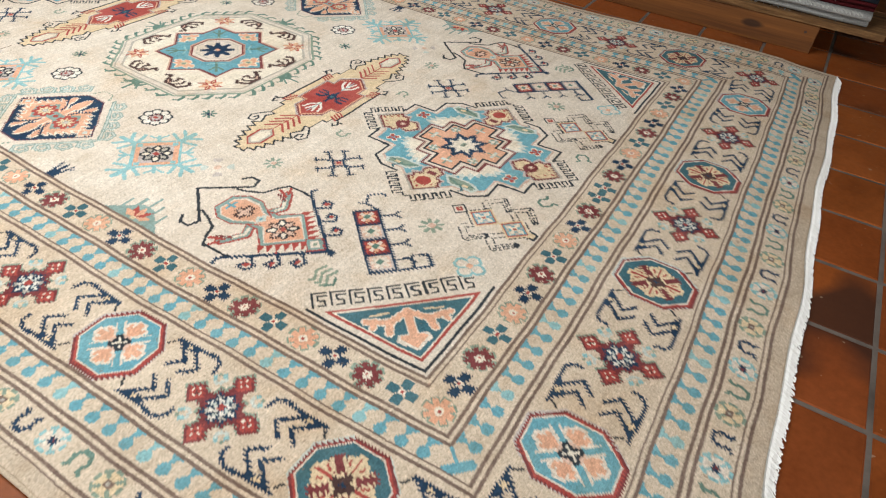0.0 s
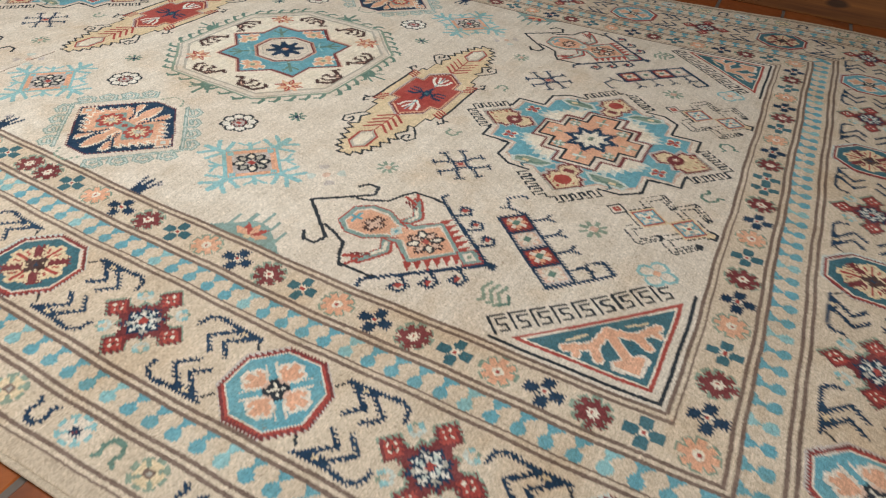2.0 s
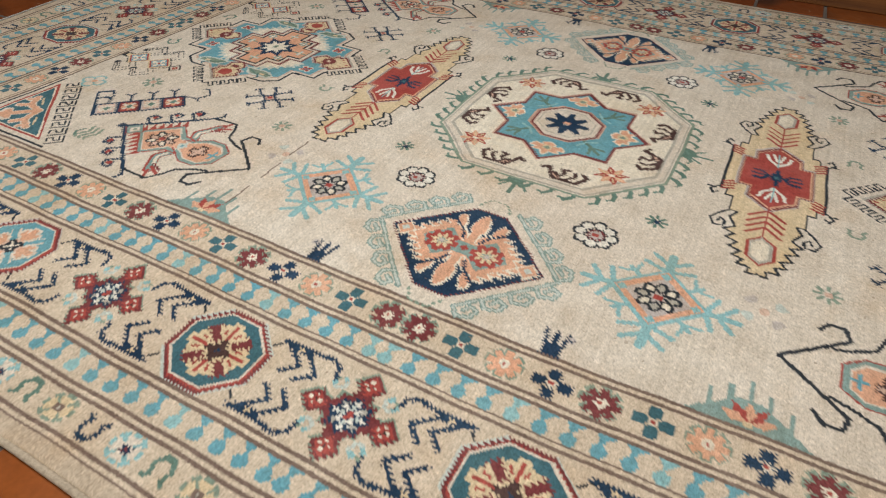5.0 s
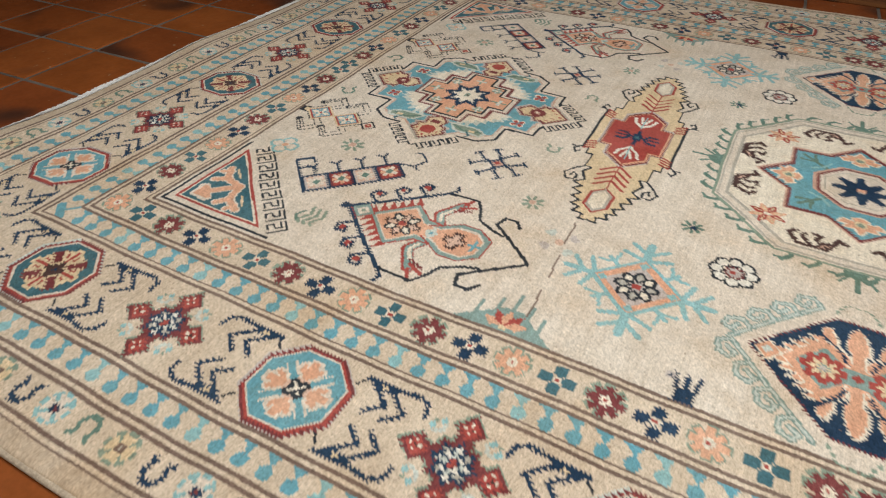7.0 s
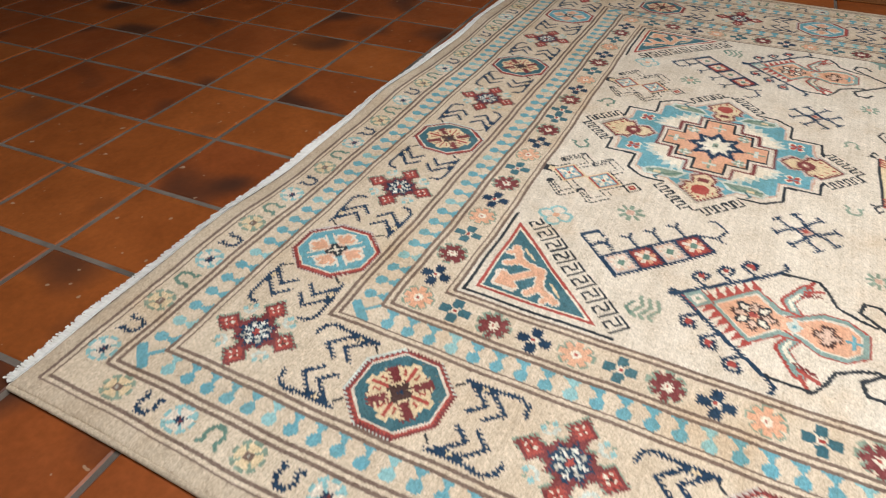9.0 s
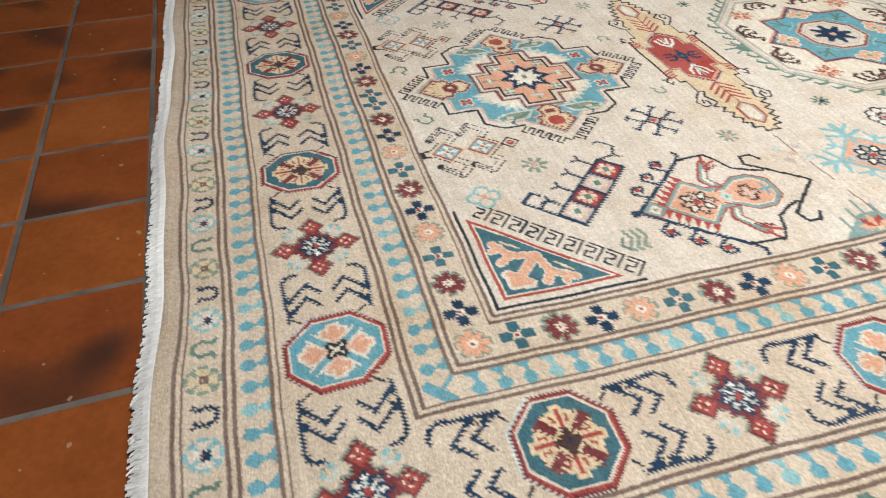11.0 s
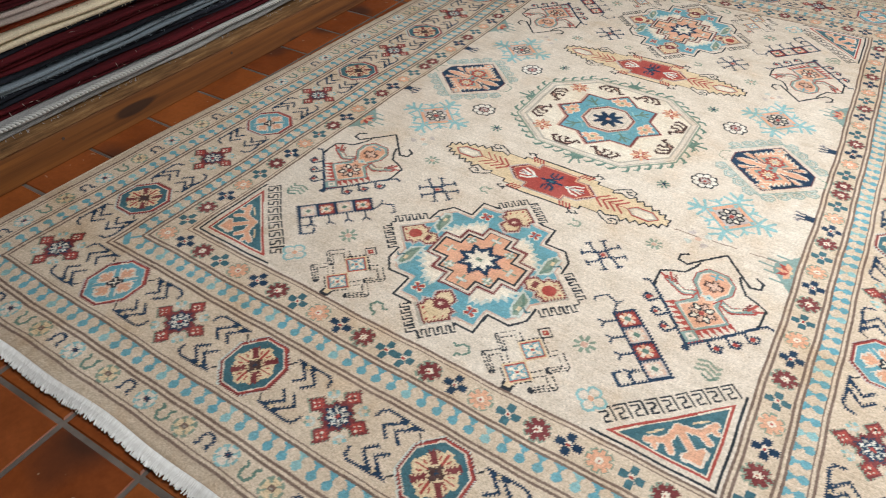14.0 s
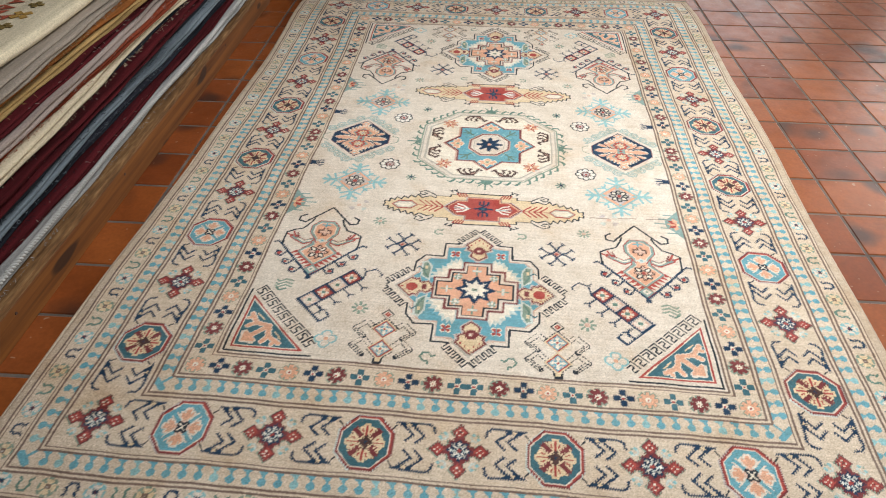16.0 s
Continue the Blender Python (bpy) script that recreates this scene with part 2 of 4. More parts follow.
class Pen:
    """Draws on the chart in the local frame of one motif: u = ou + a x + b y, v = ov + c x + d y."""

    def __init__(self, ou, ov, a=1, b=0, c=0, d=1):
        self.o, self.m = np.array([ou, ov], float), np.array([[a, b], [c, d]], float)

    def sub(self, x, y, turn=0.0, size=1.0, flip=1):
        co, si = math.cos(radians(turn)) * size, math.sin(radians(turn)) * size
        p = Pen(0, 0)
        p.o = self.o + self.m @ np.array([x, y], float)
        p.m = self.m @ np.array([[co * flip, -si], [si * flip, co]])
        return p

    def lay(self, pts):
        return np.asarray(pts, float) @ self.m.T + self.o

    def window(self, q, pad):
        lo = np.floor((q.min(0) - pad + (HALF_U, HALF_V)) / KNOT).astype(int).clip(0)
        hi = np.ceil((q.max(0) + pad + (HALF_U, HALF_V)) / KNOT).astype(int) + 1
        hi = np.minimum(hi, (NU, NV))
        if (hi <= lo).any():
            return None
        uu = np.arange(lo[0], hi[0]) * KNOT - HALF_U
        vv = np.arange(lo[1], hi[1]) * KNOT - HALF_V
        return (slice(lo[1], hi[1]), slice(lo[0], hi[0])), *np.meshgrid(uu, vv)

    def fill(self, pts, dye):
        q = self.lay(pts)
        w = self.window(q, 1)
        if w is None:
            return self
        box, uu, vv = w
        inside = np.zeros(uu.shape, bool)
        for (x0, y0), (x1, y1) in zip(q, np.roll(q, -1, 0)):
            if y0 != y1:
                inside ^= ((vv < y0) != (vv < y1)) & (uu < x0 + (vv - y0) * (x1 - x0) / (y1 - y0))
        chart[box][inside] = DYES.index(dye)
        return self

    def line(self, pts, dye, wide=5.5, dash=0.0, closed=False):
        q = self.lay(pts)
        if closed:
            q = np.vstack([q, q[:1]])
        gone = 0.0
        for p0, p1 in zip(q[:-1], q[1:]):
            way = p1 - p0
            far = math.hypot(*way)
            w = self.window(np.array([p0, p1]), wide)
            if w is None or far < 1e-6:
                continue
            box, uu, vv = w
            t = (((uu - p0[0]) * way[0] + (vv - p0[1]) * way[1]) / far**2).clip(0, 1)
            near = np.hypot(uu - p0[0] - t * way[0], vv - p0[1] - t * way[1]) < wide / 2
            if dash:
                near &= ((gone + t * far) % dash) < dash * 0.68
            chart[box][near] = DYES.index(dye)
            gone += far
        return self

    def rect(self, x, y, w, h, dye):
        return self.fill([(x - w / 2, y - h / 2), (x + w / 2, y - h / 2), (x + w / 2, y + h / 2), (x - w / 2, y + h / 2)], dye)

    def rhomb(self, x, y, rx, ry, dye):
        return self.fill([(x - rx, y), (x, y - ry), (x + rx, y), (x, y + ry)], dye)

    def ring(self, x, y, r, dye, n=8, turn=22.5, ry=None):
        ry = ry or r
        return self.fill([(x + r * math.cos(radians(turn + 360 * i / n)), y + ry * math.sin(radians(turn + 360 * i / n))) for i in range(n)], dye)


def mirrored(pts):
    """A figure symmetric about the y axis from its right half, listed from one end of the axis to the other."""
    return list(pts) + [(-x, y) for x, y in reversed(pts)]


def fourfold(pts):
    """A figure symmetric in both axes, from its first quadrant, listed from the y axis to the x axis."""
    half = list(pts) + [(x, -y) for x, y in reversed(pts)]
    return half + [(-x, y) for x, y in reversed(half)]


def frame_line(u, v, dye, wide=5.0):
    Pen(0, 0).line([(-u, -v), (u, -v), (u, v), (-u, v)], dye, wide, closed=True)


def pair(u, v):
    """Two thin brown lines with a pale one between, round the whole rug."""
    frame_line(u, v, "rose", 10.5)
    frame_line(u, v, "sand", 6)
    frame_line(u + 5, v + 5, "brown", 4.7)
    frame_line(u - 5, v - 5, "brown", 4.7)


def star8(pen, r, dye, inner=0.55):
    pen.fill([((r if i % 2 == 0 else r * inner) * math.cos(radians(22.5 * i)), (r if i % 2 == 0 else r * inner) * math.sin(radians(22.5 * i))) for i in range(16)], dye)


def rosette(pen, r, petal, heart, rim):
    """Eight blunt petals round a heart, with a thin darker rim."""
    for dye, far, wide in ((rim, 1.0, 0.50), (petal, 0.88, 0.38)):
        for i in range(8):
            pen.sub(0, 0, 45 * i).rect(r * far * 0.5, 0, r * far, r * wide, dye)
    pen.ring(0, 0, r * 0.60, petal)
    pen.ring(0, 0, r * 0.30, heart)
    pen.rect(0, 0, r * 0.16, r * 0.16, "red")


def four_square(pen, r, dye, heart):
    """A small cross of four leaves set square to the border."""
    for i in range(4):
        pen.sub(0, 0, 90 * i).fill([(r * 0.12, 0), (r * 0.40, -r * 0.34), (r, -r * 0.30), (r, r * 0.30), (r * 0.40, r * 0.34)], dye)
    pen.rhomb(0, 0, r * 0.30, r * 0.30, "ivory")
    pen.rect(0, 0, r * 0.26, r * 0.26, heart)


def spoked(pen, r, dye, heart=None):
    """A scattered floret of eight short spokes."""
    for i in range(8):
        pen.sub(0, 0, 45 * i).rect(r * 0.66, 0, r * 0.62, r * 0.27, dye)
    if heart:
        pen.rect(0, 0, r * 0.5, r * 0.5, heart)


def horseshoe(pen, r, dye, wide=6.5):
    pen.line([(-r * 0.9, r * 0.8), (-r * 0.55, r * 0.55), (-r * 0.8, -r * 0.2), (-r * 0.4, -r * 0.9), (r * 0.4, -r * 0.9), (r * 0.8, -r * 0.2),
              (r * 0.55, r * 0.55), (r * 0.9, r * 0.8)], dye, wide)


def octagon(pen, warm):
    """Main border octagon: a thin red ring, four branching arms and barred corners on blue or on teal."""
    pen.ring(0, 0, 75.5, "mist" if warm else "lilac")
    pen.ring(0, 0, 73, "maroon")
    pen.ring(0, 0, 69, "red")
    pen.ring(0, 0, 65.5, "cream")
    pen.ring(0, 0, 62.5, "teal" if warm else "sky")
    arm = [(10, -4.5), (20, -5), (25, -13), (36, -16), (39, -11), (32, -7), (46, -5), (46, 5), (32, 7), (39, 11), (36, 16), (25, 13), (20, 5), (10, 4.5)]
    for i in range(4):
        q = pen.sub(0, 0, 90 * i + 45)
        if warm:
            q.fill([(14, -7), (22, -12), (42, -12), (46, -7), (46, 7), (42, 12), (22, 12), (14, 7)], "maroon")
            for y in (-8.5, 8.5):
                q.line([(17 + abs(y) * 0.6, y), (45 - abs(y) * 0.4, y)], "gold", 3.8)
        else:
            for y in (-6.5, 6.5):
                q.line([(27, y), (45, y)], "cream", 3.4)
        p = pen.sub(0, 0, 90 * i)
        p.line(arm, "gold" if warm else "cream", 5.5 if warm else 8.5, closed=True)
        p.fill(arm, "gold" if warm else "peach")
        if warm:
            p.line([(18, 0), (42, 0)], "red", 4.2)
            p.line([(26, -8), (33, -11)], "red", 3.4)
            p.line([(26, 8), (33, 11)], "red", 3.4)
    pen.ring(0, 0, 19, "gold" if warm else "blush")
    for i in range(4):
        p = pen.sub(0, 0, 90 * i + (0 if warm else 45))
        p.fill([(0, -5), (8, -8), (18, -4), (18, 4), (8, 8), (0, 5)], "umber" if warm else "ink")
        if not warm:
            p.line([(0, 0), (11, 0)], "ivory", 3.2)
    pen.rect(0, 0, 6, 6, "navy" if warm else "ivory")


def cross_rosette(pen):
    """Main border cross: four red diamonds round a navy star with a pale flower."""
    for i in range(4):
        q = pen.sub(0, 0, 90 * i + 45)
        q.line([(44, -8), (40, 0), (44, 8)], "mist", 5)
        q.rect(51, -7, 8, 7, "aqua")
        q.rect(51, 7, 8, 7, "aqua")
        q.rect(56, 0, 5, 5, "leaf")
    for dye, g in (("leaf", 2.6), ("maroon", 0.0)):
        for i in range(4):
            p = pen.sub(0, 0, 90 * i)
            p.rhomb(46, 0, 21 + g, 19 + g, dye)
            p.rect(30, 0, 16, 21 + g, dye)
            p.rect(24, 0, 12, 25 + g, dye)
        star8(pen, 33 + g, dye, 0.80)
    for i in range(4):
        p = pen.sub(0, 0, 90 * i)
        p.rhomb(46, 0, 15, 13.5, "red")
        for k in range(4):
            p.sub(46, 0, 90 * k).rect(6, 0, 3.6, 3.6, "ivory")
        p.rect(46, 0, 3.6, 3.6, "umber")
    star8(pen, 28, "navy", 0.72)
    for i in range(8):
        p = pen.sub(0, 0, 45 * i)
        p.rect(12, 0, 11, 5, "white" if i % 2 else "mist")
        p.rect(17.5, 0, 5.5, 7.5, "grey" if i % 2 else "white")
    pen.rect(0, 0, 8, 8, "red")


def hook_pair(pen):
    """Navy combs that flank an octagon, one at each edge of the border; y runs away from the octagon."""
    for side in (1, -1):
        p = pen.sub(0, 0, flip=side)
        p.line([(-40, 58), (-50, 66)], "ink", 3.4)
        p.line([(-56, 66), (-59, 138), (-52, 150), (-37, 153)], "navy", 5.6)
        p.fill([(-59, 70), (-54, 72), (-46, 88), (-48, 104), (-55, 112), (-60, 112)], "navy")
        p.line([(-54, 74), (-29, 105), (-12, 86)], "navy", 5.8)
        p.line([(-56, 98), (-27, 130), (-9, 110)], "navy", 5.8)
        p.rect(-52, 92, 6, 9, "gold")


def checks(pen, length, count):
    """Blue reciprocal check: x runs across the band (0 at its field side, 45 at its outer side), y along it."""
    step = length / count
    for i in range(count):
        p = pen.sub(0, (i + 0.5) * step)
        tone = "aqua" if (i * 7 + count) % 5 == 0 else "sky"
        p.fill([(0, -step * 0.50), (0, step * 0.42), (8, step * 0.36), (13, step * 0.26), (19, step * 0.22), (19, step * 0.06),
                (13, -step * 0.04), (9, -step * 0.22), (5, -step * 0.40)], tone)
        p.rect(21, step * 0.16, 6, step * 0.13, tone)
        p.fill([(21, step * 0.08), (25, -step * 0.07), (30, -step * 0.14), (36, -step * 0.09), (40, step * 0.06), (40, step * 0.26), (36, step * 0.40),
                (30, step * 0.45), (25, step * 0.38), (21, step * 0.24)], tone)


def tip_fringe(pen, x0, y0, x1, y1, count, dye="ink", box=15, flip=1):
    """A row of boxed key-shaped loops along a line, to the left of its way."""
    x, y = x1 - x0, y1 - y0
    far = math.hypot(x, y)
    p = pen.sub(x0, y0, math.degrees(math.atan2(y, x)), flip=1)
    step = far / count
    b = box * flip
    for i in range(count):
        a = i * step
        p.line([(a, 0), (a, b), (a + step * 0.5, b)], dye, 4.2)
        p.line([(a + step * 0.5, b * 0.62), (a + step * 0.5, 0), (a + step, 0)], dye, 4.2)


def star_medallion(pen):
    """Blue stepped star with a peach heart; its y axis runs along the rug."""
    rim = fourfold([(0, 246), (52, 194), (99, 192), (100, 136), (152, 134), (174, 104), (175, 64), (239, 0)])
    pen.fill(rim, "cream")
    for sx in (1, -1):
        for sy in (1, -1):
            pen.line([(sx * x, sy * y) for x, y in rim[1:7]], "ink", 5.5)
    body = [(x * 0.925, y * 0.935) for x, y in rim]
    pen.fill(body, "rose")
    pen.fill([(x * 0.91, y * 0.92) for x, y in rim], "lilac")
    pen.fill([(x * 0.895, y * 0.905) for x, y in rim], "sky")
    for sx in (1, -1):
        for sy in (1, -1):
            p = Pen(0, 0)
            p.o, p.m = pen.o, pen.m @ np.diag([sx, sy])
            tip_fringe(p, 2, 252, 62, 192, 5, box=18, flip=1)
            tip_fringe(p, 180, 64, 242, 3, 5, box=19, flip=1)
            flames = [(44, 122), (52, 138), (58, 124), (66, 134), (70, 120), (80, 128), (82, 112), (92, 108), (88, 94), (104, 98), (102, 84), (120, 84),
                      (112, 70), (134, 66), (120, 56), (140, 44), (118, 40), (82, 40), (78, 78), (40, 78)]
            p.fill([(x * 0.97, y * 0.95) for x, y in flames], "mist")
            p.fill([(44, 108), (54, 120), (58, 106), (70, 112), (74, 96), (86, 98), (84, 84), (98, 82), (94, 68), (112, 66), (104, 56), (120, 48), (80, 46), (44, 80)], "ivory")
            for k in range(4):
                p.sub(66, 146, 90 * k + 45).fill([(1, 0), (9, -7), (17, -5), (17, 5), (9, 7)], "ivory")
                p.sub(66, 146, 90 * k + 45).fill([(0, 0), (8, -5), (14, -3), (14, 3), (8, 5)], "red")
            p.fill([(124, 26), (154, 46), (158, 104), (142, 112), (126, 90)], "mist")
            p.fill([(129, 34), (149, 50), (152, 100), (142, 104), (131, 86)], "leaf")
            p.line([(133, 40), (147, 66), (140, 98)], "green", 5)
            p.rect(143, 82, 8, 14, "gold")
            p.line([(150, 74), (162, 84), (168, 78)], "teal", 4.4)
    for turn, reach, heart in ((0, 1.0, "maroon"), (180, 1.0, "maroon"), (90, 0.93, "red"), (270, 0.93, "red")):
        p = pen.sub(0, 0, turn, reach)
        p.fill([(0, 238), (48, 190), (38, 176), (44, 164), (24, 158), (30, 136), (0, 112), (-30, 136), (-24, 158), (-44, 164), (-38, 176), (-48, 190)], "lilac")
        p.line([(-44, 190), (0, 234), (44, 190)], "grey", 5)
        p.fill([(0, 231), (42, 190), (33, 178), (38, 168), (20, 160), (26, 138), (0, 118), (-26, 138), (-20, 160), (-38, 168), (-33, 178), (-42, 190)], "maroon")
        tan = "gold"
        p.fill([(0, 224), (35, 190), (27, 180), (31, 170), (15, 164), (20, 140), (0, 125), (-20, 140), (-15, 164), (-31, 170), (-27, 180), (-35, 190)], tan)
        for k in range(5):
            p.sub(0, 190).rect(-24 + 12 * k, 24 - abs(k - 2) * 12, 4, 8, "red")
        p.ring(0, 164 if heart == "maroon" else 186, 18, heart)
        p.rect(0, 164 if heart == "maroon" else 186, 12, 12, "rose" if heart == "maroon" else "red")
        p.rect(0, 164, 6, 6, "ivory" if heart == "maroon" else tan)
        if heart == "red":
            p.rect(0, 150, 20, 14, "maroon")
    def steps(g):
        return fourfold([(0, 112 - g), (42 - g, 112 - g), (42 - g, 80 - g), (80 - g, 80 - g), (80 - g, 44 - g), (118 - g, 44 - g), (118 - g, 0)])
    for g, dye in ((0, "maroon"), (6, "cream"), (12, "ink"), (17, "peach")):
        pen.fill(steps(g), dye)
    for i in range(4):
        p = pen.sub(0, 0, 90 * i)
        p.rect(76, 0, 34, 7, "leaf")
        p.rect(76, 0, 7, 26, "mist")
        p.rect(76, 0, 6, 6, "ivory")
        for k in (-1, 1):
            for turn in (0, 45, 90, 135):
                p.sub(49, 49 * k, turn).rect(0, 0, 25, 6, "leaf" if turn % 90 else "mist")
            p.rect(49, 49 * k, 7, 7, "ivory")
    star8(pen, 58, "navy", 0.62)
    star8(pen, 40, "ivory", 0.52)
    pen.rect(0, 0, 15, 11, "leaf")
    pen.rect(0, 0, 5, 5, "umber")


def centre_medallion(pen):
    """Ivory octagon with green hooks outside and a blue eight-pointed star."""
    shape = [(0, 222), (126, 222), (243, 114), (243, 0)]
    ring = fourfold(shape)
    for (x0, y0), (x1, y1) in zip(ring, ring[1:] + ring[:1]):
        far = math.hypot(x1 - x0, y1 - y0)
        n = max(1, round(far / 33))
        if far < 2:
            continue
        p = pen.sub(x0, y0, math.degrees(math.atan2(y1 - y0, x1 - x0)))
        out = 1 if (x0 * (y1 - y0) - y0 * (x1 - x0)) < 0 else -1
        for i in range(n):
            a = (i + 0.5) * far / n
            p.line([(a - 6, 2 * out), (a - 2, 15 * out), (a + 8, 25 * out)], "green", 8)
            p.line([(a + 6, 24 * out), (a + 18, 22 * out)], "green", 5)
    for (x, y) in ((0, 245), (0, -245), (262, 0), (-262, 0)):
        t = math.degrees(math.atan2(y, x))
        q = pen.sub(x, y, t)
        q.fill([(-20, -20), (16, 0), (-20, 20)], "green")
        q.line([(0, 0), (34, 0)], "green", 6)
        for k in (-1, 1):
            q.line([(-8, 6 * k), (18, 24 * k)], "green", 5)
    pen.fill([(x * 1.03, y * 1.03) for x, y in ring], "leaf")
    pen.fill([(x * 1.005, y * 1.005) for x, y in ring], "field")
    pen.line([(x * 0.985, y * 0.985) for x, y in ring], "grey", 4.5, closed=True)
    pen.fill([(x * 0.93, y * 0.93) for x, y in ring], "grey")
    pen.fill([(x * 0.905, y * 0.905) for x, y in ring], "ivory")
    for sx in (1, -1):
        for sy in (1, -1):
            p = Pen(0, 0)
            p.o, p.m = pen.o, pen.m @ np.diag([sx, sy])
            for turn, flip in ((0, 1), (90, -1)):
                h = p.sub(0, 0, turn, flip=flip) if turn == 0 else p.sub(0, 0, 90, flip=-1)
                if turn == 90:
                    h = Pen(0, 0)
                    h.o, h.m = p.o, p.m @ np.array([[0, 1], [1, 0]]) @ np.diag([1.0, 1.08])
                h.line([(18, 170), (30, 162), (34, 174), (46, 196), (86, 196), (102, 172), (92, 164)], "umber", 8.5)
                h.line([(46, 194), (62, 176), (54, 164), (66, 162)], "umber", 7)
                h.line([(66, 194), (82, 176), (78, 166)], "umber", 7)
                h.fill([(30, 172), (46, 200), (66, 200), (52, 178)], "umber")
                h.line([(42, 184), (54, 192)], "rose", 4)
            f = p.sub(152, 136)
            for k in range(8):
                f.sub(0, 0, 45 * k + 22).fill([(2, 0), (15, -7), (30, -2), (30, 2), (15, 7)], "peach" if k % 2 else "red")
                f.sub(0, 0, 45 * k + 22).rect(17, 0, 13, 3, "gold")
            f.rect(0, 0, 9, 9, "ivory")
    square = [(0, 116), (116, 116), (116, 0)]
    tips = [(0, 168), (168, 0)]
    for k, dye in ((1.0, "rose"), (0.975, "maroon"), (0.92, "sky")):
        pen.fill(fourfold([(x * k, y * k) for x, y in square]), dye)
        pen.fill(fourfold([(x * k, y * k) for x, y in tips]), dye)
    pen.fill(fourfold([(x * 0.92, y * 0.92) for x, y in square]), "sky")
    for i in range(4):
        p = pen.sub(0, 0, 90 * i)
        bloom = [(0, 92), (12, 98), (8, 108), (26, 104), (33, 116), (20, 118), (24, 128), (9, 126), (0, 142)]
        for k in (-1, 1):
            p.line([(k * x, y) for x, y in bloom], "ivory", 6)
        p.fill([(x, y) for x, y in bloom] + [(-x, y) for x, y in reversed(bloom)], "peach")
        p.ring(0, 113, 11, "gold")
        p.ring(0, 113, 6, "leaf")
        q = pen.sub(0, 0, 90 * i + 45)
        q.line([(0, 74), (0, 132)], "green", 6)
        q.line([(-17, 122), (0, 102), (17, 122)], "green", 6)
        q.line([(-22, 88), (0, 82), (22, 88)], "aqua", 5)
    for r, dye in ((80, "rose"), (75, "maroon"), (70, "cream"), (60, "grey"), (57, "field")):
        pen.ring(0, 0, r, dye)
    for i in range(8):
        pen.sub(0, 0, 45 * i).fill([(3, 0), (20, -10), (46, -5), (46, 5), (20, 10)], "navy")
    pen.rect(0, 0, 11, 11, "peach")


def red_cartouche(pen):
    """Golden cartouche across the rug with a red stepped heart."""
    gold = fourfold([(0, 82), (86, 82), (86, 70), (106, 70), (106, 57), (152, 57), (152, 44), (172, 54), (198, 42), (212, 58), (220, 40), (234, 52), (242, 34), (256, 45), (264, 28), (278, 38), (284, 22), (298, 30), (300, 12), (316, 14), (312, 0)])
    pen.fill(gold, "gold")
    pen.line(gold, "ink", 4.4, closed=True)
    for sx in (1, -1):
        for sy in (1, -1):
            p = Pen(0, 0)
            p.o, p.m = pen.o, pen.m @ np.diag([sx, sy])
            p.line([(152, 56), (168, 70), (190, 82), (208, 74), (206, 60), (192, 58), (184, 66), (194, 70)], "ink", 4.2)
            p.line([(84, 84), (98, 96), (112, 90), (104, 84)], "ink", 4.2)
            p.line([(92, 90), (90, 102)], "ink", 3.8)
            for k in range(4):
                p.line([(126 + 18 * k, 3), (150 + 18 * k, 27)], "red", 5.2)
                p.line([(52 + 9 * k, 62), (62 + 9 * k, 80)], "red", 4.6)
    for k, dye in ((1.0, "lilac"), (0.955, "maroon"), (0.90, "peach"), (0.86, "red")):
        pen.fill(fourfold([(0, 64 * k), (58 * k, 64 * k), (58 * k, 42 * k), (90 * k, 42 * k), (128 * k, 0)]), dye)
    pen.line([(112, 0), (214, 0)], "red", 5)
    pen.line([(-112, 0), (-214, 0)], "red", 5)
    for sx in (1, -1):
        e = pen.sub(248 * sx, 0)
        e.fill([(-44, 0), (-22, -21), (22, -21), (42, 0), (22, 21), (-22, 21)], "red")
        e.fill([(-39, 0), (-20, -17), (20, -17), (37, 0), (20, 17), (-20, 17)], "grey")
        e.fill([(-33, 0), (-17, -13), (17, -13), (31, 0), (17, 13), (-17, 13)], "ivory")
        a = pen.sub(60 * sx, 0, flip=sx)
        for k in (-1, 1):
            a.line([(-16, 0), (2, 17 * k), (20, 21 * k)], "white", 6)
            a.line([(0, 2 * k), (26, 10 * k)], "white", 5.5)
        a.line([(-20, 0), (30, 0)], "aqua", 5)
    pen.rect(0, 0, 24, 20, "navy")
    for k in (-1, 1):
        pen.line([(0, 0), (0, 40 * k)], "navy", 6)
        for j in (-1, 1):
            pen.line([(0, 12 * k), (14 * j, 24 * k), (14 * j, 38 * k)], "navy", 6)
        pen.line([(0, 0), (26 * k, 0)], "navy", 9)
    pen.rect(0, 0, 9, 7, "teal")


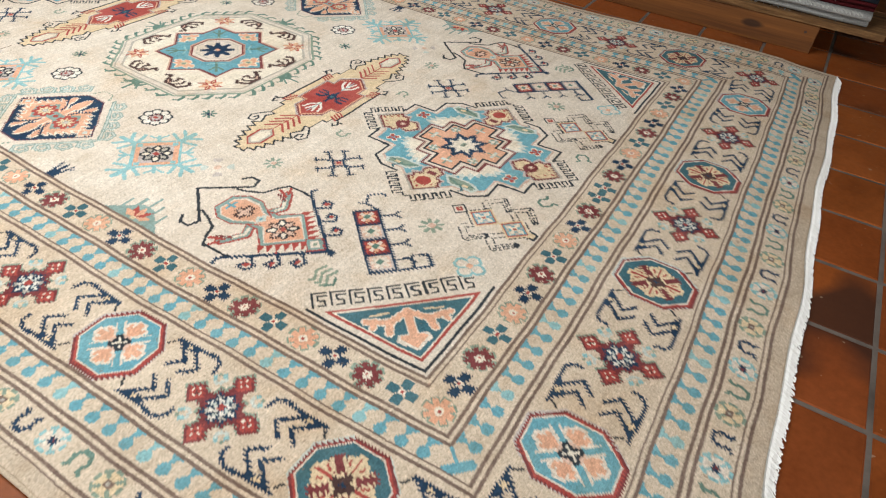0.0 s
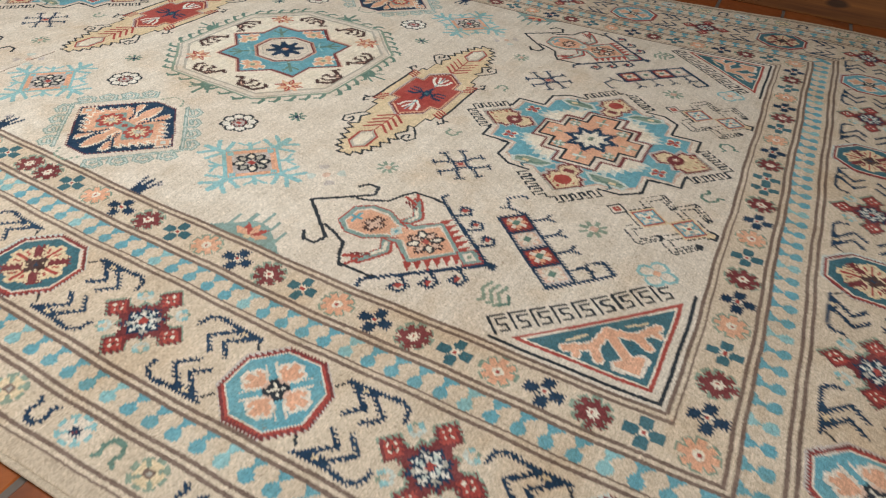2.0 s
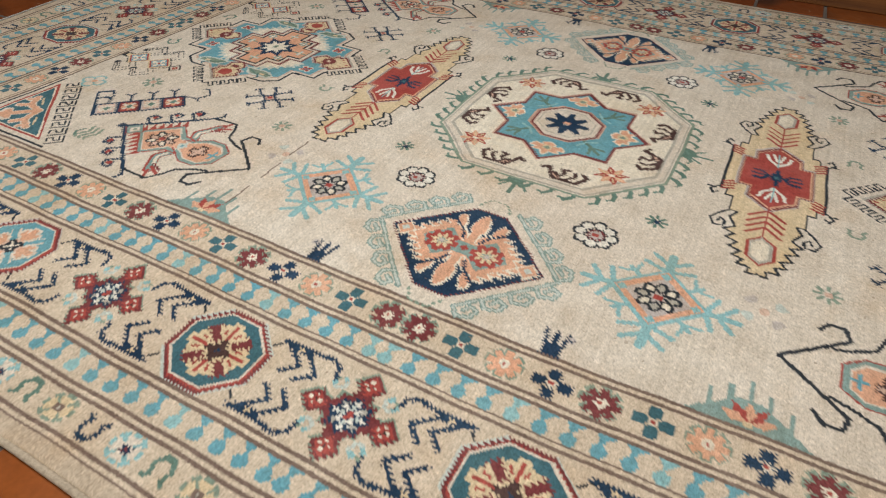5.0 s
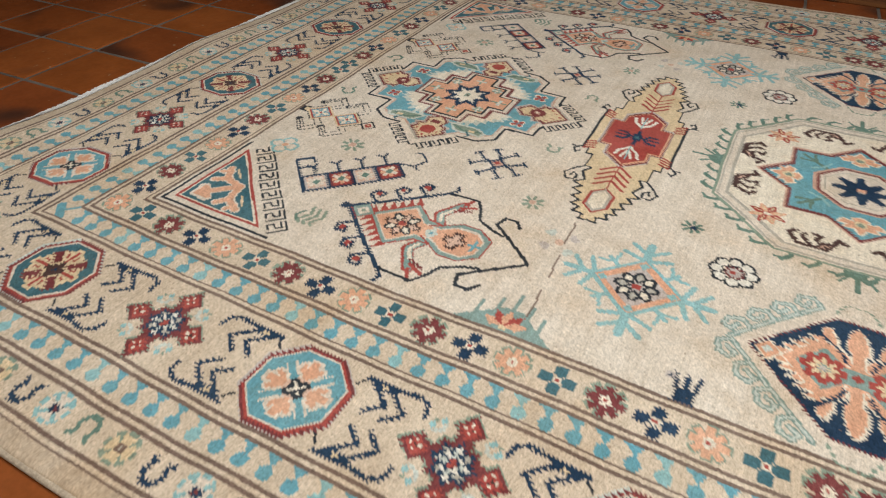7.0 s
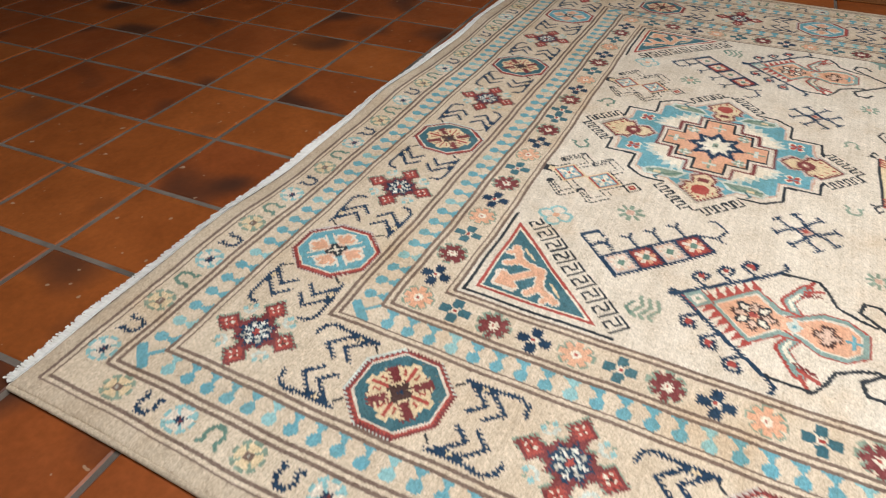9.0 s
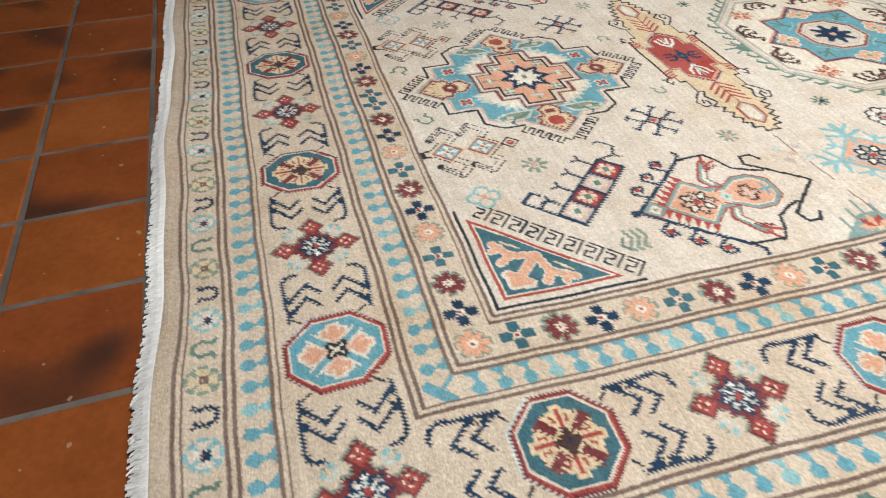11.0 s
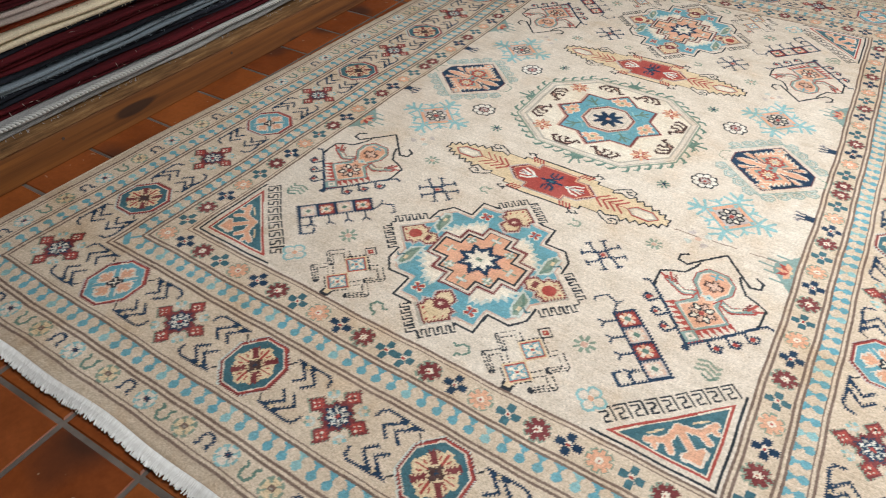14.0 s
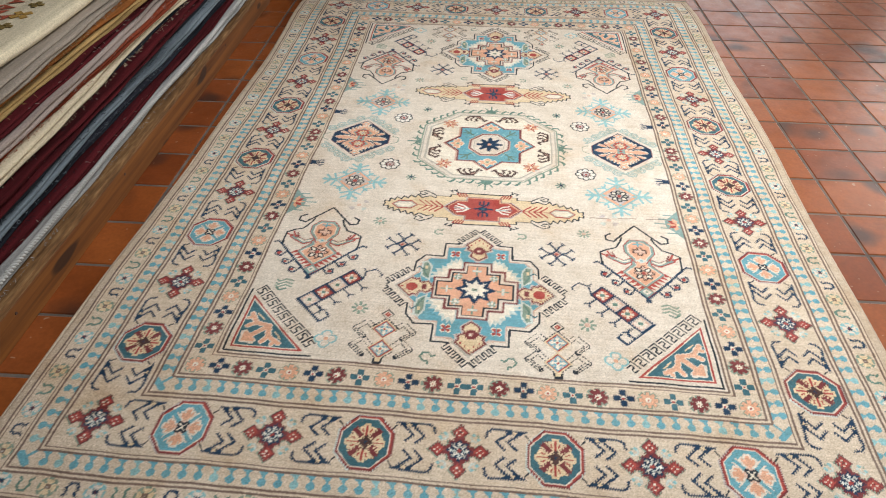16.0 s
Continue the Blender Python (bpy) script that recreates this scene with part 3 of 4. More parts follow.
def ram(pen):
    """Pale ram-shaped device with a peach figure; its tip points to the end of the rug (+y)."""
    right = [(0, 146), (110, 20), (113, -38), (92, -52), (67, -62), (50, -92), (0, -170)]
    pen.fill(mirrored(right), "cream")
    for sx in (1, -1):
        p = pen.sub(0, 0, flip=sx)
        p.line(right[:2], "navy", 7.5)
        p.line(right[1:6], "ink", 5.5)
        p.line([(50, -92), (44, -112)], "ink", 5.5)
        p.line([(0, -172), (69, -92), (90, -98), (92, -118), (76, -128)], "ink", 6)
        p.line([(108, 22), (124, 6), (136, 10)], "navy", 6)
        for k in range(3):
            x, y = 86 - 28 * k, 46 + 32 * k
            p.line([(x, y), (x + 18, y + 24), (x + 34, y + 18), (x + 32, y + 2), (x + 18, y + 6)], "navy", 5.5)
            p.rect(x + 24, y + 12, 10, 9, "red")
    pen.rect(0, 152, 15, 14, "navy")
    for sx in (1, -1):
        p = pen.sub(0, 0, flip=sx)
        p.line([(20, -14), (50, 2), (90, -22)], "red", 19)
        p.line([(22, -13), (50, 0), (88, -22)], "sage", 13)
        p.line([(34, -7), (50, -2), (72, -14)], "ivory", 6)
        p.line([(80, -20), (92, -44)], "red", 6.5)
        p.line([(70, -14), (80, -38)], "maroon", 5)
        p.line([(90, -22), (106, -30)], "red", 6)
        for k in range(6):
            p.fill([(60 - 10 * k, 36 + 11 * k), (77 - 10 * k, 53 + 11 * k), (51 - 10 * k, 47 + 11 * k)], "red")
    for dye, g in (("red", 6), ("sage", 3), ("cream", -5), ("peach", -8)):
        pen.fill(mirrored([(0, 98 + g), (55 + g, 42), (23 + g, 8 - g * 0.4), (21 + g, -18), (38 + g, -44), (38 + g, -76), (20 + g * 0.5, -98 - g), (0, -98 - g)]), dye)
    for sx in (1, -1):
        p = pen.sub(0, 0, flip=sx)
        p.line([(53, 42), (18, 8)], "sage", 4)
        p.line([(14, 2), (26, -20)], "red", 3.4)
    for i in range(8):
        p = pen.sub(0, 42, 45 * i)
        p.fill([(5, 0), (16, -9), (30, -5), (30, 5), (16, 9)], "ink" if i % 2 else "umber")
        p.fill([(9, 0), (16, -5), (26, -2), (26, 2), (16, 5)], "ivory" if i % 2 else "blush")
    pen.rect(0, 42, 10, 10, "red")
    for r, dye in ((24, "red"), (20, "sage"), (12, "cream"), (5, "leaf")):
        pen.rhomb(0, 116, r, r, dye)
    pen.rhomb(0, -10, 14, 12, "mist")
    pen.rect(0, -10, 8, 7, "sky")
    for w, h, dye in ((40, 18, "umber"), (16, 36, "umber"), (32, 10, "blush"), (8, 28, "blush")):
        pen.rect(0, -50, w, h, dye)
    pen.line([(-12, -82), (12, -82)], "sky", 5.5)
    pen.line([(0, -90), (0, -74)], "sky", 5.5)


def comb(pen):
    """Navy strip of four cells with legs on one side; y runs along it towards the end of the rug."""
    pen.rect(0, 0, 54, 182, "navy")
    for i, y in enumerate((-66, -22, 22, 66)):
        red = i in (0, 2)
        pen.rect(0, y, 43, 38, "maroon" if red else "lilac")
        pen.rect(0, y, 36, 31, "red" if red else "blush")
        for k in range(8):
            pen.sub(0, y, 45 * k).rect(10, 0, 13, 7.5, "cream" if k % 2 or not red else "peach")
        pen.rect(0, y, 15, 15, "cream")
        pen.rhomb(0, y, 8, 8, "green")
        pen.line([(-26, y - 2), (-54, y - 2)], "navy", 5.2)
        pen.line([(-51, y - 2), (-62, y - 12)], "navy", 4.4)
        pen.line([(-51, y - 2), (-62, y + 8)], "navy", 4.4)
    pen.line([(26, 90), (-86, 90), (-86, 60), (-70, 57)], "navy", 5.8)
    pen.line([(-56, 90), (-56, 64), (-42, 60)], "navy", 5.2)
    pen.line([(-22, -90), (-4, -112), (-14, -140), (-44, -140), (-46, -132)], "navy", 5)
    pen.line([(-4, -112), (10, -116)], "navy", 4)


def beetle(pen):
    """Two blue diamonds between dashed brackets, on a short stem; y runs towards the end of the rug."""
    for sx in (1, -1):
        h = pen.sub(0, 0, flip=sx).sub(0, 0, 45)
        for way in ([(36, 0), (36, -33), (72, -33), (69, 10)], [(-6, -40), (-6, -72), (34, -72), (32, -34)]):
            h.line(way, "cream", 15)
            h.line(way, "ink", 15, 8.5)
            h.line(way, "field", 8.5)
            h.line(way[2:], "ink", 4.0, 8.5)
            h.rect(way[3][0], way[3][1], 13, 6, "ink")
    r = pen.sub(0, 0, 45)
    r.line([(-50, -4), (-50, -50), (-4, -50)], "ink", 4, 8.5)
    r.line([(50, 4), (50, 50), (4, 50)], "ink", 4, 8.5)
    for c in (-23, 23):
        r.rect(c, c, 48, 48, "gold")
        r.rect(c, c, 42, 42, "red")
        r.rect(c, c, 35, 35, "sky")
        for k in range(4):
            r.sub(c, c, 45 + 90 * k).fill([(3, 0), (13, -6), (22, 0), (13, 6)], "ivory")
            r.sub(c, c, 90 * k).rect(14, 0, 6, 7, "lilac")
        r.rect(c, c, 12, 12, "ivory")
        r.rect(c, c, 6, 6, "red")
    r.rect(-60, -60, 27, 27, "ink")
    r.rect(-60, -60, 20, 20, "cream")
    r.rect(-60, -60, 13, 13, "red")
    r.rect(-60, -60, 4, 4, "gold")
    pen.fill([(-13, 62), (-10, 80), (10, 80), (13, 62)], "ink")
    pen.fill([(-8, 60), (-6, 73), (6, 73), (8, 60)], "gold")


def corner_triangle(pen):
    """Corner piece; the origin is the corner of the field, x and y run from it along the two edges."""
    pen.line([(8, 228), (8, 8), (226, 8)], "ink", 5)
    for k, dye in ((0, "red"), (5, "ivory"), (8, "teal")):
        pen.fill([(20 + k, 206 - 2.4 * k), (20 + k, 20 + k), (204 - 2.4 * k, 20 + k)], dye)
    d = pen.sub(0, 0, 45, 1.13)
    for dye, g in (("cream", 5), ("peach", 0)):
        d.line([(64, 0), (122, 0)], dye, 12 + g)
        d.fill([(52 - g, 0), (72 - g, -20 - g), (77 + g * 0.4, -16 - g), (77 + g * 0.4, 16 + g), (72 - g, 20 + g)], dye)
        for k in (-1, 1):
            d.line([(120, 3 * k), (104, 27 * k), (111, 60 * k)], dye, 11 + g)
            d.line([(106, 28 * k), (85, 32 * k)], dye, 11 + g)
            d.line([(111, 48 * k), (98, 53 * k)], dye, 9 + g)
    for k in (-1, 1):
        d.line([(123, 26 * k), (121, 52 * k)], "gold", 4)
    p = pen.sub(16, 224, -45)
    step = 31
    for i in range(9):
        a = i * step + 2
        p.line([(a, 1), (a, 32), (a + 23, 32)], "ink", 3.8)
        p.line([(a + 23, 24), (a + 9, 24), (a + 9, 15), (a + 20, 12), (a + 20, 2), (a + 8, 2)], "ink", 4)


def blue_diamond(pen):
    """Navy diamond with two feathered peach squares, broad three-lobed leaves and pale green scrolls."""
    shape = fourfold([(0, 125), (105, 27), (105, 0)])
    scroll = fourfold([(0, 150), (124, 40), (124, 0)])
    for (x0, y0), (x1, y1) in zip(scroll, scroll[1:] + scroll[:1]):
        far = math.hypot(x1 - x0, y1 - y0)
        if far < 60:
            continue
        p = pen.sub(x0, y0, math.degrees(math.atan2(y1 - y0, x1 - x0)))
        out = 1 if (x0 * (y1 - y0) - y0 * (x1 - x0)) < 0 else -1
        n = max(1, round(far / 42))
        for i in range(n):
            a = (i + 0.5) * far / n
            way = [(a - 20, 0), (a + 15, 0), (a + 19, 17 * out), (a + 3, 27 * out), (a - 11, 20 * out), (a - 8, 9 * out), (a + 6, 12 * out)]
            p.line(way, "sage", 8.2)
            p.line(way, "mist", 3.4)
    for x in (-1, 1):
        pen.line([(118 * x, -26), (140 * x, -14), (140 * x, 14), (118 * x, 26)], "leaf", 4.6, 9)
    pen.fill([(x * 1.085, y * 1.075) for x, y in shape], "cream")
    pen.fill([(x * 1.022, y * 1.02) for x, y in shape], "maroon")
    pen.fill(shape, "navy")
    lobes = ([(12, -8), (44, -7), (50, -11), (64, -12), (86, -7), (95, 0), (86, 7), (64, 12), (50, 11), (44, 7), (12, 8)],
             [(14, 4), (38, 13), (50, 25), (64, 25), (82, 33), (78, 40), (60, 39), (46, 32), (26, 18)])
    for sx in (1, -1):
        for sy in (1, -1):
            p = Pen(0, 0)
            p.o, p.m = pen.o, pen.m @ np.diag([sx, sy])
            for lobe in lobes:
                p.line(lobe, "ivory", 5, closed=True)
            for lobe in lobes:
                p.fill(lobe, "peach")
            p.fill([(4, 92), (60, 42), (44, 22), (0, 6), (0, 92)], "ivory")
            for k in range(5):
                x, y = 9 + 11.4 * k, 86 - 10.4 * k
                p.fill([(x - 9, y + 2), (x + 2, y + 17), (x + 7, y - 10)], "ivory")
                p.fill([(x - 6, y), (x + 1, y + 11), (x + 4, y - 9)], "peach")
            p.fill([(0, 86), (54, 40), (40, 22), (0, 8)], "peach")
            p.line([(24, 14), (44, 22), (64, 43)], "navy", 5)
    pen.fill(fourfold([(0, 72), (38, 38), (14, 12), (14, 0)]), "sage")
    pen.line([(-15, -13), (-15, 13)], "peach", 3)
    pen.line([(15, -13), (15, 13)], "peach", 3)
    for sy in (1, -1):
        c = pen.sub(0, 38 * sy)
        for i in range(8):
            c.sub(0, 0, 45 * i).fill([(5, 0), (15, -9), (27, -5), (27, 5), (15, 9)], "red")
        for i in range(8):
            c.sub(0, 0, 45 * i).fill([(3, 0), (12, -4), (20, 0), (12, 4)], "gold")
        c.rect(0, 0, 8, 8, "lilac")
        pen.rhomb(0, 103 * sy, 21, 18, "ivory")
        pen.rhomb(0, 103 * sy, 17, 14.5, "peach")
        pen.rhomb(0, 103 * sy, 7, 7, "mist")
    pen.rhomb(0, 0, 8, 8, "red")


def snow_blossom(pen):
    """Peach diamond with aqua twigs."""
    for i in range(4):
        p = pen.sub(0, 0, 90 * i)
        p.line([(50, 0), (104, 0)], "aqua", 11)
        p.line([(78, 0), (98, -26)], "aqua", 8)
        p.line([(78, 0), (98, 26)], "aqua", 8)
        p.line([(64, -6), (74, -34)], "aqua", 8)
        p.line([(64, 6), (74, 34)], "aqua", 8)
        q = pen.sub(0, 0, 90 * i + 45)
        q.line([(44, 0), (70, 0)], "aqua", 8)
        q.line([(58, 0), (72, -18)], "aqua", 5.5)
        q.line([(58, 0), (72, 18)], "aqua", 5.5)
    pen.rhomb(0, 0, 70, 70, "aqua")
    pen.rhomb(0, 0, 61, 61, "peach")
    pen.rhomb(0, 0, 47, 47, "lilac")
    for i in range(4):
        pen.sub(0, 0, 90 * i).rhomb(50, 0, 8, 8, "aqua")
    for i in range(8):
        p = pen.sub(0, 0, 45 * i)
        p.fill([(7, 0), (20, -11), (33, -4), (33, 4), (20, 11)], "ink")
        p.fill([(12, 0), (20, -6), (28, -2), (28, 2), (20, 6)], "ivory" if i % 2 else "grey")
    pen.rect(0, 0, 11, 11, "red")


def outlined_flower(pen):
    for i in range(8):
        pen.sub(0, 0, 45 * i).ring(25, 0, 13, "ink", 6, 0)
    for i in range(8):
        pen.sub(0, 0, 45 * i).ring(24, 0, 9, "white", 6, 0)
    pen.ring(0, 0, 15, "maroon")
    pen.ring(0, 0, 11, "lilac")
    pen.rect(0, 0, 8, 8, "red")


def spider(pen):
    """Navy device of eight bent legs with a red heart, two legs to a side, each ending in a small bar."""
    for i in range(4):
        p = pen.sub(0, 0, 90 * i)
        for k in (-1, 1):
            p.line([(7 * k, 8), (15 * k, 21), (16 * k, 45)], "navy", 5.6)
            p.line([(10 * k, 46), (25 * k, 44)], "navy", 4.6)
    pen.rect(0, 0, 27, 27, "navy")
    pen.rect(0, 0, 15, 15, "rose")
    pen.rect(0, 0, 8, 8, "red")


def outline_cross(pen, r, dye):
    """Open flower of four round petals drawn in outline."""
    for i in range(4):
        pen.sub(0, 0, 90 * i).ring(r * 0.52, 0, r * 0.52, dye)
    for i in range(4):
        pen.sub(0, 0, 90 * i).ring(r * 0.50, 0, r * 0.34, "cream")
    pen.rect(0, 0, r * 0.36, r * 0.36, "peach")


def pale_flower(pen):
    """Faint square flower: grey corners, ivory petals and a peach heart."""
    for k in range(4):
        pen.sub(0, 0, 45 + 90 * k).rect(26, 0, 14, 18, "mist" if k % 2 else "lilac")
    for k in range(4):
        pen.sub(0, 0, 90 * k).ring(17, 0, 13, "cream", 6, 0)
    pen.ring(0, 0, 8, "blush")


def small_hand(pen):
    pen.fill([(30, -16), (30, 16), (10, 12), (4, 0), (10, -12)], "navy")
    for k in range(3):
        pen.line([(14, -10 + 10 * k), (-22, -18 + 18 * k)], "navy", 5.4)
    pen.rect(-12, 24, 12, 12, "lilac")
    pen.rect(-12, 24, 6, 6, "navy")


def half_tree(pen):
    """Teal stepped triangle that grows from the edge of the field; x points to the edge."""
    pen.fill([(0, -70), (0, 70), (-46, 12), (-46, -12)], "sage")
    for k in range(5):
        y = -44 + 22 * k
        pen.line([(-14, y), (-46 - 16 * (2 - abs(k - 2)), y)], "sage", 5.5)
    for k in range(5):
        pen.sub(-10, 0, 108 + 36 * k).fill([(0, 0), (16, -8), (34, 0), (16, 8)], "red" if k % 2 else "peach")
    pen.rect(-8, 0, 9, 9, "gold")


def leaf_swirl(pen):
    for k in range(3):
        pen.line([(-22, -14 + 12 * k), (-4, -20 + 12 * k), (16, -8 + 12 * k), (22, -14 + 12 * k)], "leaf", 5.5)
    pen.line([(-8, 18), (8, 26), (18, 16)], "green", 5.5)


def weave():
    """Lay the whole chart: ground, borders from the outside in, then the field."""
    chart[:] = DYES.index("edge")
    ground = Pen(0, 0)
    for sw in (1, -1):
        ground.rect(0, sw * 1481, 2 * HALF_U, 5, "white")
    ground.rect(0, 0, 2 * 997, 2 * 1448, "sand")
    ground.rect(0, 0, 2 * 620, 2 * 1050, "field")
    for u, v, n_end, n_side in ((886, 1336, 53, 40), (688, 1121, 41, 34)):
        for sw in (1, -1):
            checks(Pen(-u, -sw * v, 0, 1, -sw, 0), 2 * u, n_end)
            for half in (1, -1):
                checks(Pen(sw * u, -half * v, sw, 0, 0, half), v, n_side)
        for su in (1, -1):
            for sw in (1, -1):
                ground.rect(su * (u + 24), sw * (v + 25), 50, 52, "sand")
                ground.line([(su * u, sw * v), (su * (u + 26), sw * (v + 26))], "sky", 7)
                ground.line([(su * (u + 14), sw * (v + 38)), (su * (u + 38), sw * (v + 14))], "sky", 15)
    for u, v in ((997, 1448), (938, 1389), (887, 1336), (734, 1176), (686, 1119), (618, 1048)):
        pair(u, v)
    # outer guard: horseshoes and florets in turn
    for sw in (1, -1):
        for i in range(-18, 19):
            p = Pen(i * 51.5, -sw * 1419, 1, 0, 0, sw)
            guard_sign(p, i)
        for i in range(-25, 26):
            guard_sign(Pen(sw * 967, i * 54.0, 0, sw, 1, 0), i + 1)
    # inner guard: four florets in turn from the corners
    for su in (1, -1):
        for sw in (1, -1):
            for k in range(12):
                guard_flower(Pen(su * (652 - 57.5 * k), -sw * 1085), k % 4, (0, 1, 2, 3))
            for k in range(1, 19):
                guard_flower(Pen(su * 652, -sw * (1085 - 59 * k)), k % 4, (0, 3, 2, 1))
            cross_rosette(Pen(su * 811, -sw * 1256))
    # main border
    for sw in (1, -1):
        for u, warm in ((-612, 0), (-205, 1), (205, 1), (612, 0)):
            octagon(Pen(u, -sw * 1256, 0.90, 0, 0, 1), warm)
            for along in (1, -1):
                hook_pair(Pen(u, -sw * 1256, 0, along * 0.98, -sw, 0))
        for u in (-408, 0, 408):
            cross_rosette(Pen(u, -sw * 1256))
        for v, warm in ((-1026, 1), (-588, 0), (-178, 1), (214, 1), (634, 0), (1040, 1)):
            octagon(Pen(sw * 811, v, 0.95, 0, 0, 0.95), warm)
            for along in (1, -1):
                hook_pair(Pen(sw * 811, v, sw, 0, 0, along))
        for v in (-806, -380, 20, 420, 838):
            cross_rosette(Pen(sw * 811, v))
    # field, mirrored about both middles
    for su in (1, -1):
        for sw in (1, -1):
            at = lambda u, w: Pen(su * u, -sw * w, su, 0, 0, -sw)
            ram(at(468, 604))
            comb(at(391, 795).sub(0, 0, -45))
            beetle(at(220, 960))
            corner_triangle(Pen(su * 611, -sw * 1041, -su, 0, 0, sw))
            snow_blossom(at(436, 278))
            outlined_flower(at(338, 160))
            spider(at(227, 588).sub(0, 0, 45, 1.04))
            small_hand(at(585, 182).sub(0, 0, 0, 0.86))
            half_tree(at(612, 412))
            leaf_swirl(at(524, 785))
            spoked(at(252, 236), 19, "green", "navy")
            pale_flower(at(392, 408))
            spoked(at(312, 484), 21, "leaf", "rose")
            spoked(at(298, 860), 24, "leaf", "rose")
            outline_cross(at(362, 974), 30, "aqua")
            horseshoe(at(126, 518).sub(0, 0, 90), 14, "leaf", 5)
            horseshoe(at(103, 1006).sub(0, 0, 60), 17, "green", 5)
    for sw in (1, -1):
        star_medallion(Pen(0, -sw * 763, 1, 0, 0, sw))
        red_cartouche(Pen(0, -sw * 390))
    for su in (1, -1):
        blue_diamond(Pen(su * 474, 0, su, 0, 0, 1))
    centre_medallion(Pen(0, 0))
    # a thin broken brown line along an old fold
    Pen(0, 0).line([(330, -402), (470, -396), (585, -392)], "brown", 2.7, 90)


def guard_sign(p, i):
    if i % 2:
        horseshoe(p.sub(0, 0, 180 if i % 4 == 1 else 0), 16, "navy" if i % 4 == 1 else "green", 5.6)
    else:
        tone = "aqua" if i % 4 else "leaf"
        for k in range(8):
            p.sub(0, 0, 45 * k).rect(17, 0, 10, 12, tone)
        p.ring(0, 0, 18, "cream" if i % 4 else "gold", 8)
        for k in range(4):
            p.sub(0, 0, 45 + 90 * k).rect(13, 0, 9, 4.5, tone)
        p.rect(0, 0, 13, 11, "navy" if i % 4 else "brown")
        p.rect(0, 0, 4, 4, "maroon" if i % 4 else "grey")


def guard_flower(p, k, order):
    kind = order[k]
    if kind == 0:
        rosette(p, 25, "peach", "ivory", "leaf")
    elif kind == 1:
        four_square(p, 24, "navy", "red")
    elif kind == 2:
        rosette(p, 26, "maroon", "ivory", "leaf")
    else:
        four_square(p, 23, "teal", "red")


weave()


def rug_place(u, v):
    """Where a spot of the chart lies on the floor, in metres: the rug is a little out of true and not quite flat."""
    u, v = np.asarray(u, float) / 1000, np.asarray(v, float) / 1000
    far = np.clip(v / 1.3, 0, 1.3)
    x = u - 0.008 - 0.036 * far**1.5
    y = v * np.where(v > 0, 1.030, 1.0) + 0.016 * u + 0.022 * u * far
    lift = np.clip((v - 0.45) / 0.8, 0, 1)
    z = 0.022 * lift * lift * (3 - 2 * lift) * (1 - 0.75 * np.clip((np.abs(v) - 1.30) / 0.18, 0, 1))
    z = z + 0.0022 * np.sin(5.1 * u + 2.0 * np.sin(3.3 * v)) * np.cos(4.2 * v + 0.8)
    rim = np.clip((np.abs(v) - 1.36) / 0.12, 0, 1)
    y = y + np.sign(v) * rim * (0.003 * np.sin(9 * u + 1.0) + 0.002 * np.sin(23 * u)) + 0.03 * u * np.clip((v - 1.2) / 0.28, 0, 1)
    z = z + rim * 0.004 * (1 + np.sin(11 * u + 0.7))
    side = np.clip((np.abs(u) - 0.94) / 0.09, 0, 1)
    x = x + np.sign(u) * side * 0.004 * np.sin(6.3 * v + 0.4)
    return x, y, z


def stepped(knots):
    """Dark outlines stand one knot off in every other row and column, as they are tied."""
    dark = [DYES.index(d) for d in ("navy", "umber", "maroon")]
    for axis in (1, 0):
        moved = np.roll(knots, 1, axis)
        other = (np.arange(NV) % 2 == 1)[:, None] if axis == 1 else (np.arange(NU) % 2 == 1)[None, :]
        knots = np.where(other & (np.isin(knots, dark) | np.isin(moved, dark)), moved, knots)
    return knots


def soft_noise(rng, cell):
    """Random values from 0 to 1 over the chart, smooth over so many knots."""
    g = rng.random((NV // cell + 2, NU // cell + 2))
    a, b = np.arange(NV) / cell, np.arange(NU) / cell
    i, j = a.astype(int), b.astype(int)
    f, h = (a - i)[:, None], (b - j)[None, :]
    f, h = f * f * (3 - 2 * f), h * h * (3 - 2 * h)
    top = g[i][:, j] * (1 - h) + g[i][:, j + 1] * h
    low = g[i + 1][:, j] * (1 - h) + g[i + 1][:, j + 1] * h
    return top * (1 - f) + low * f


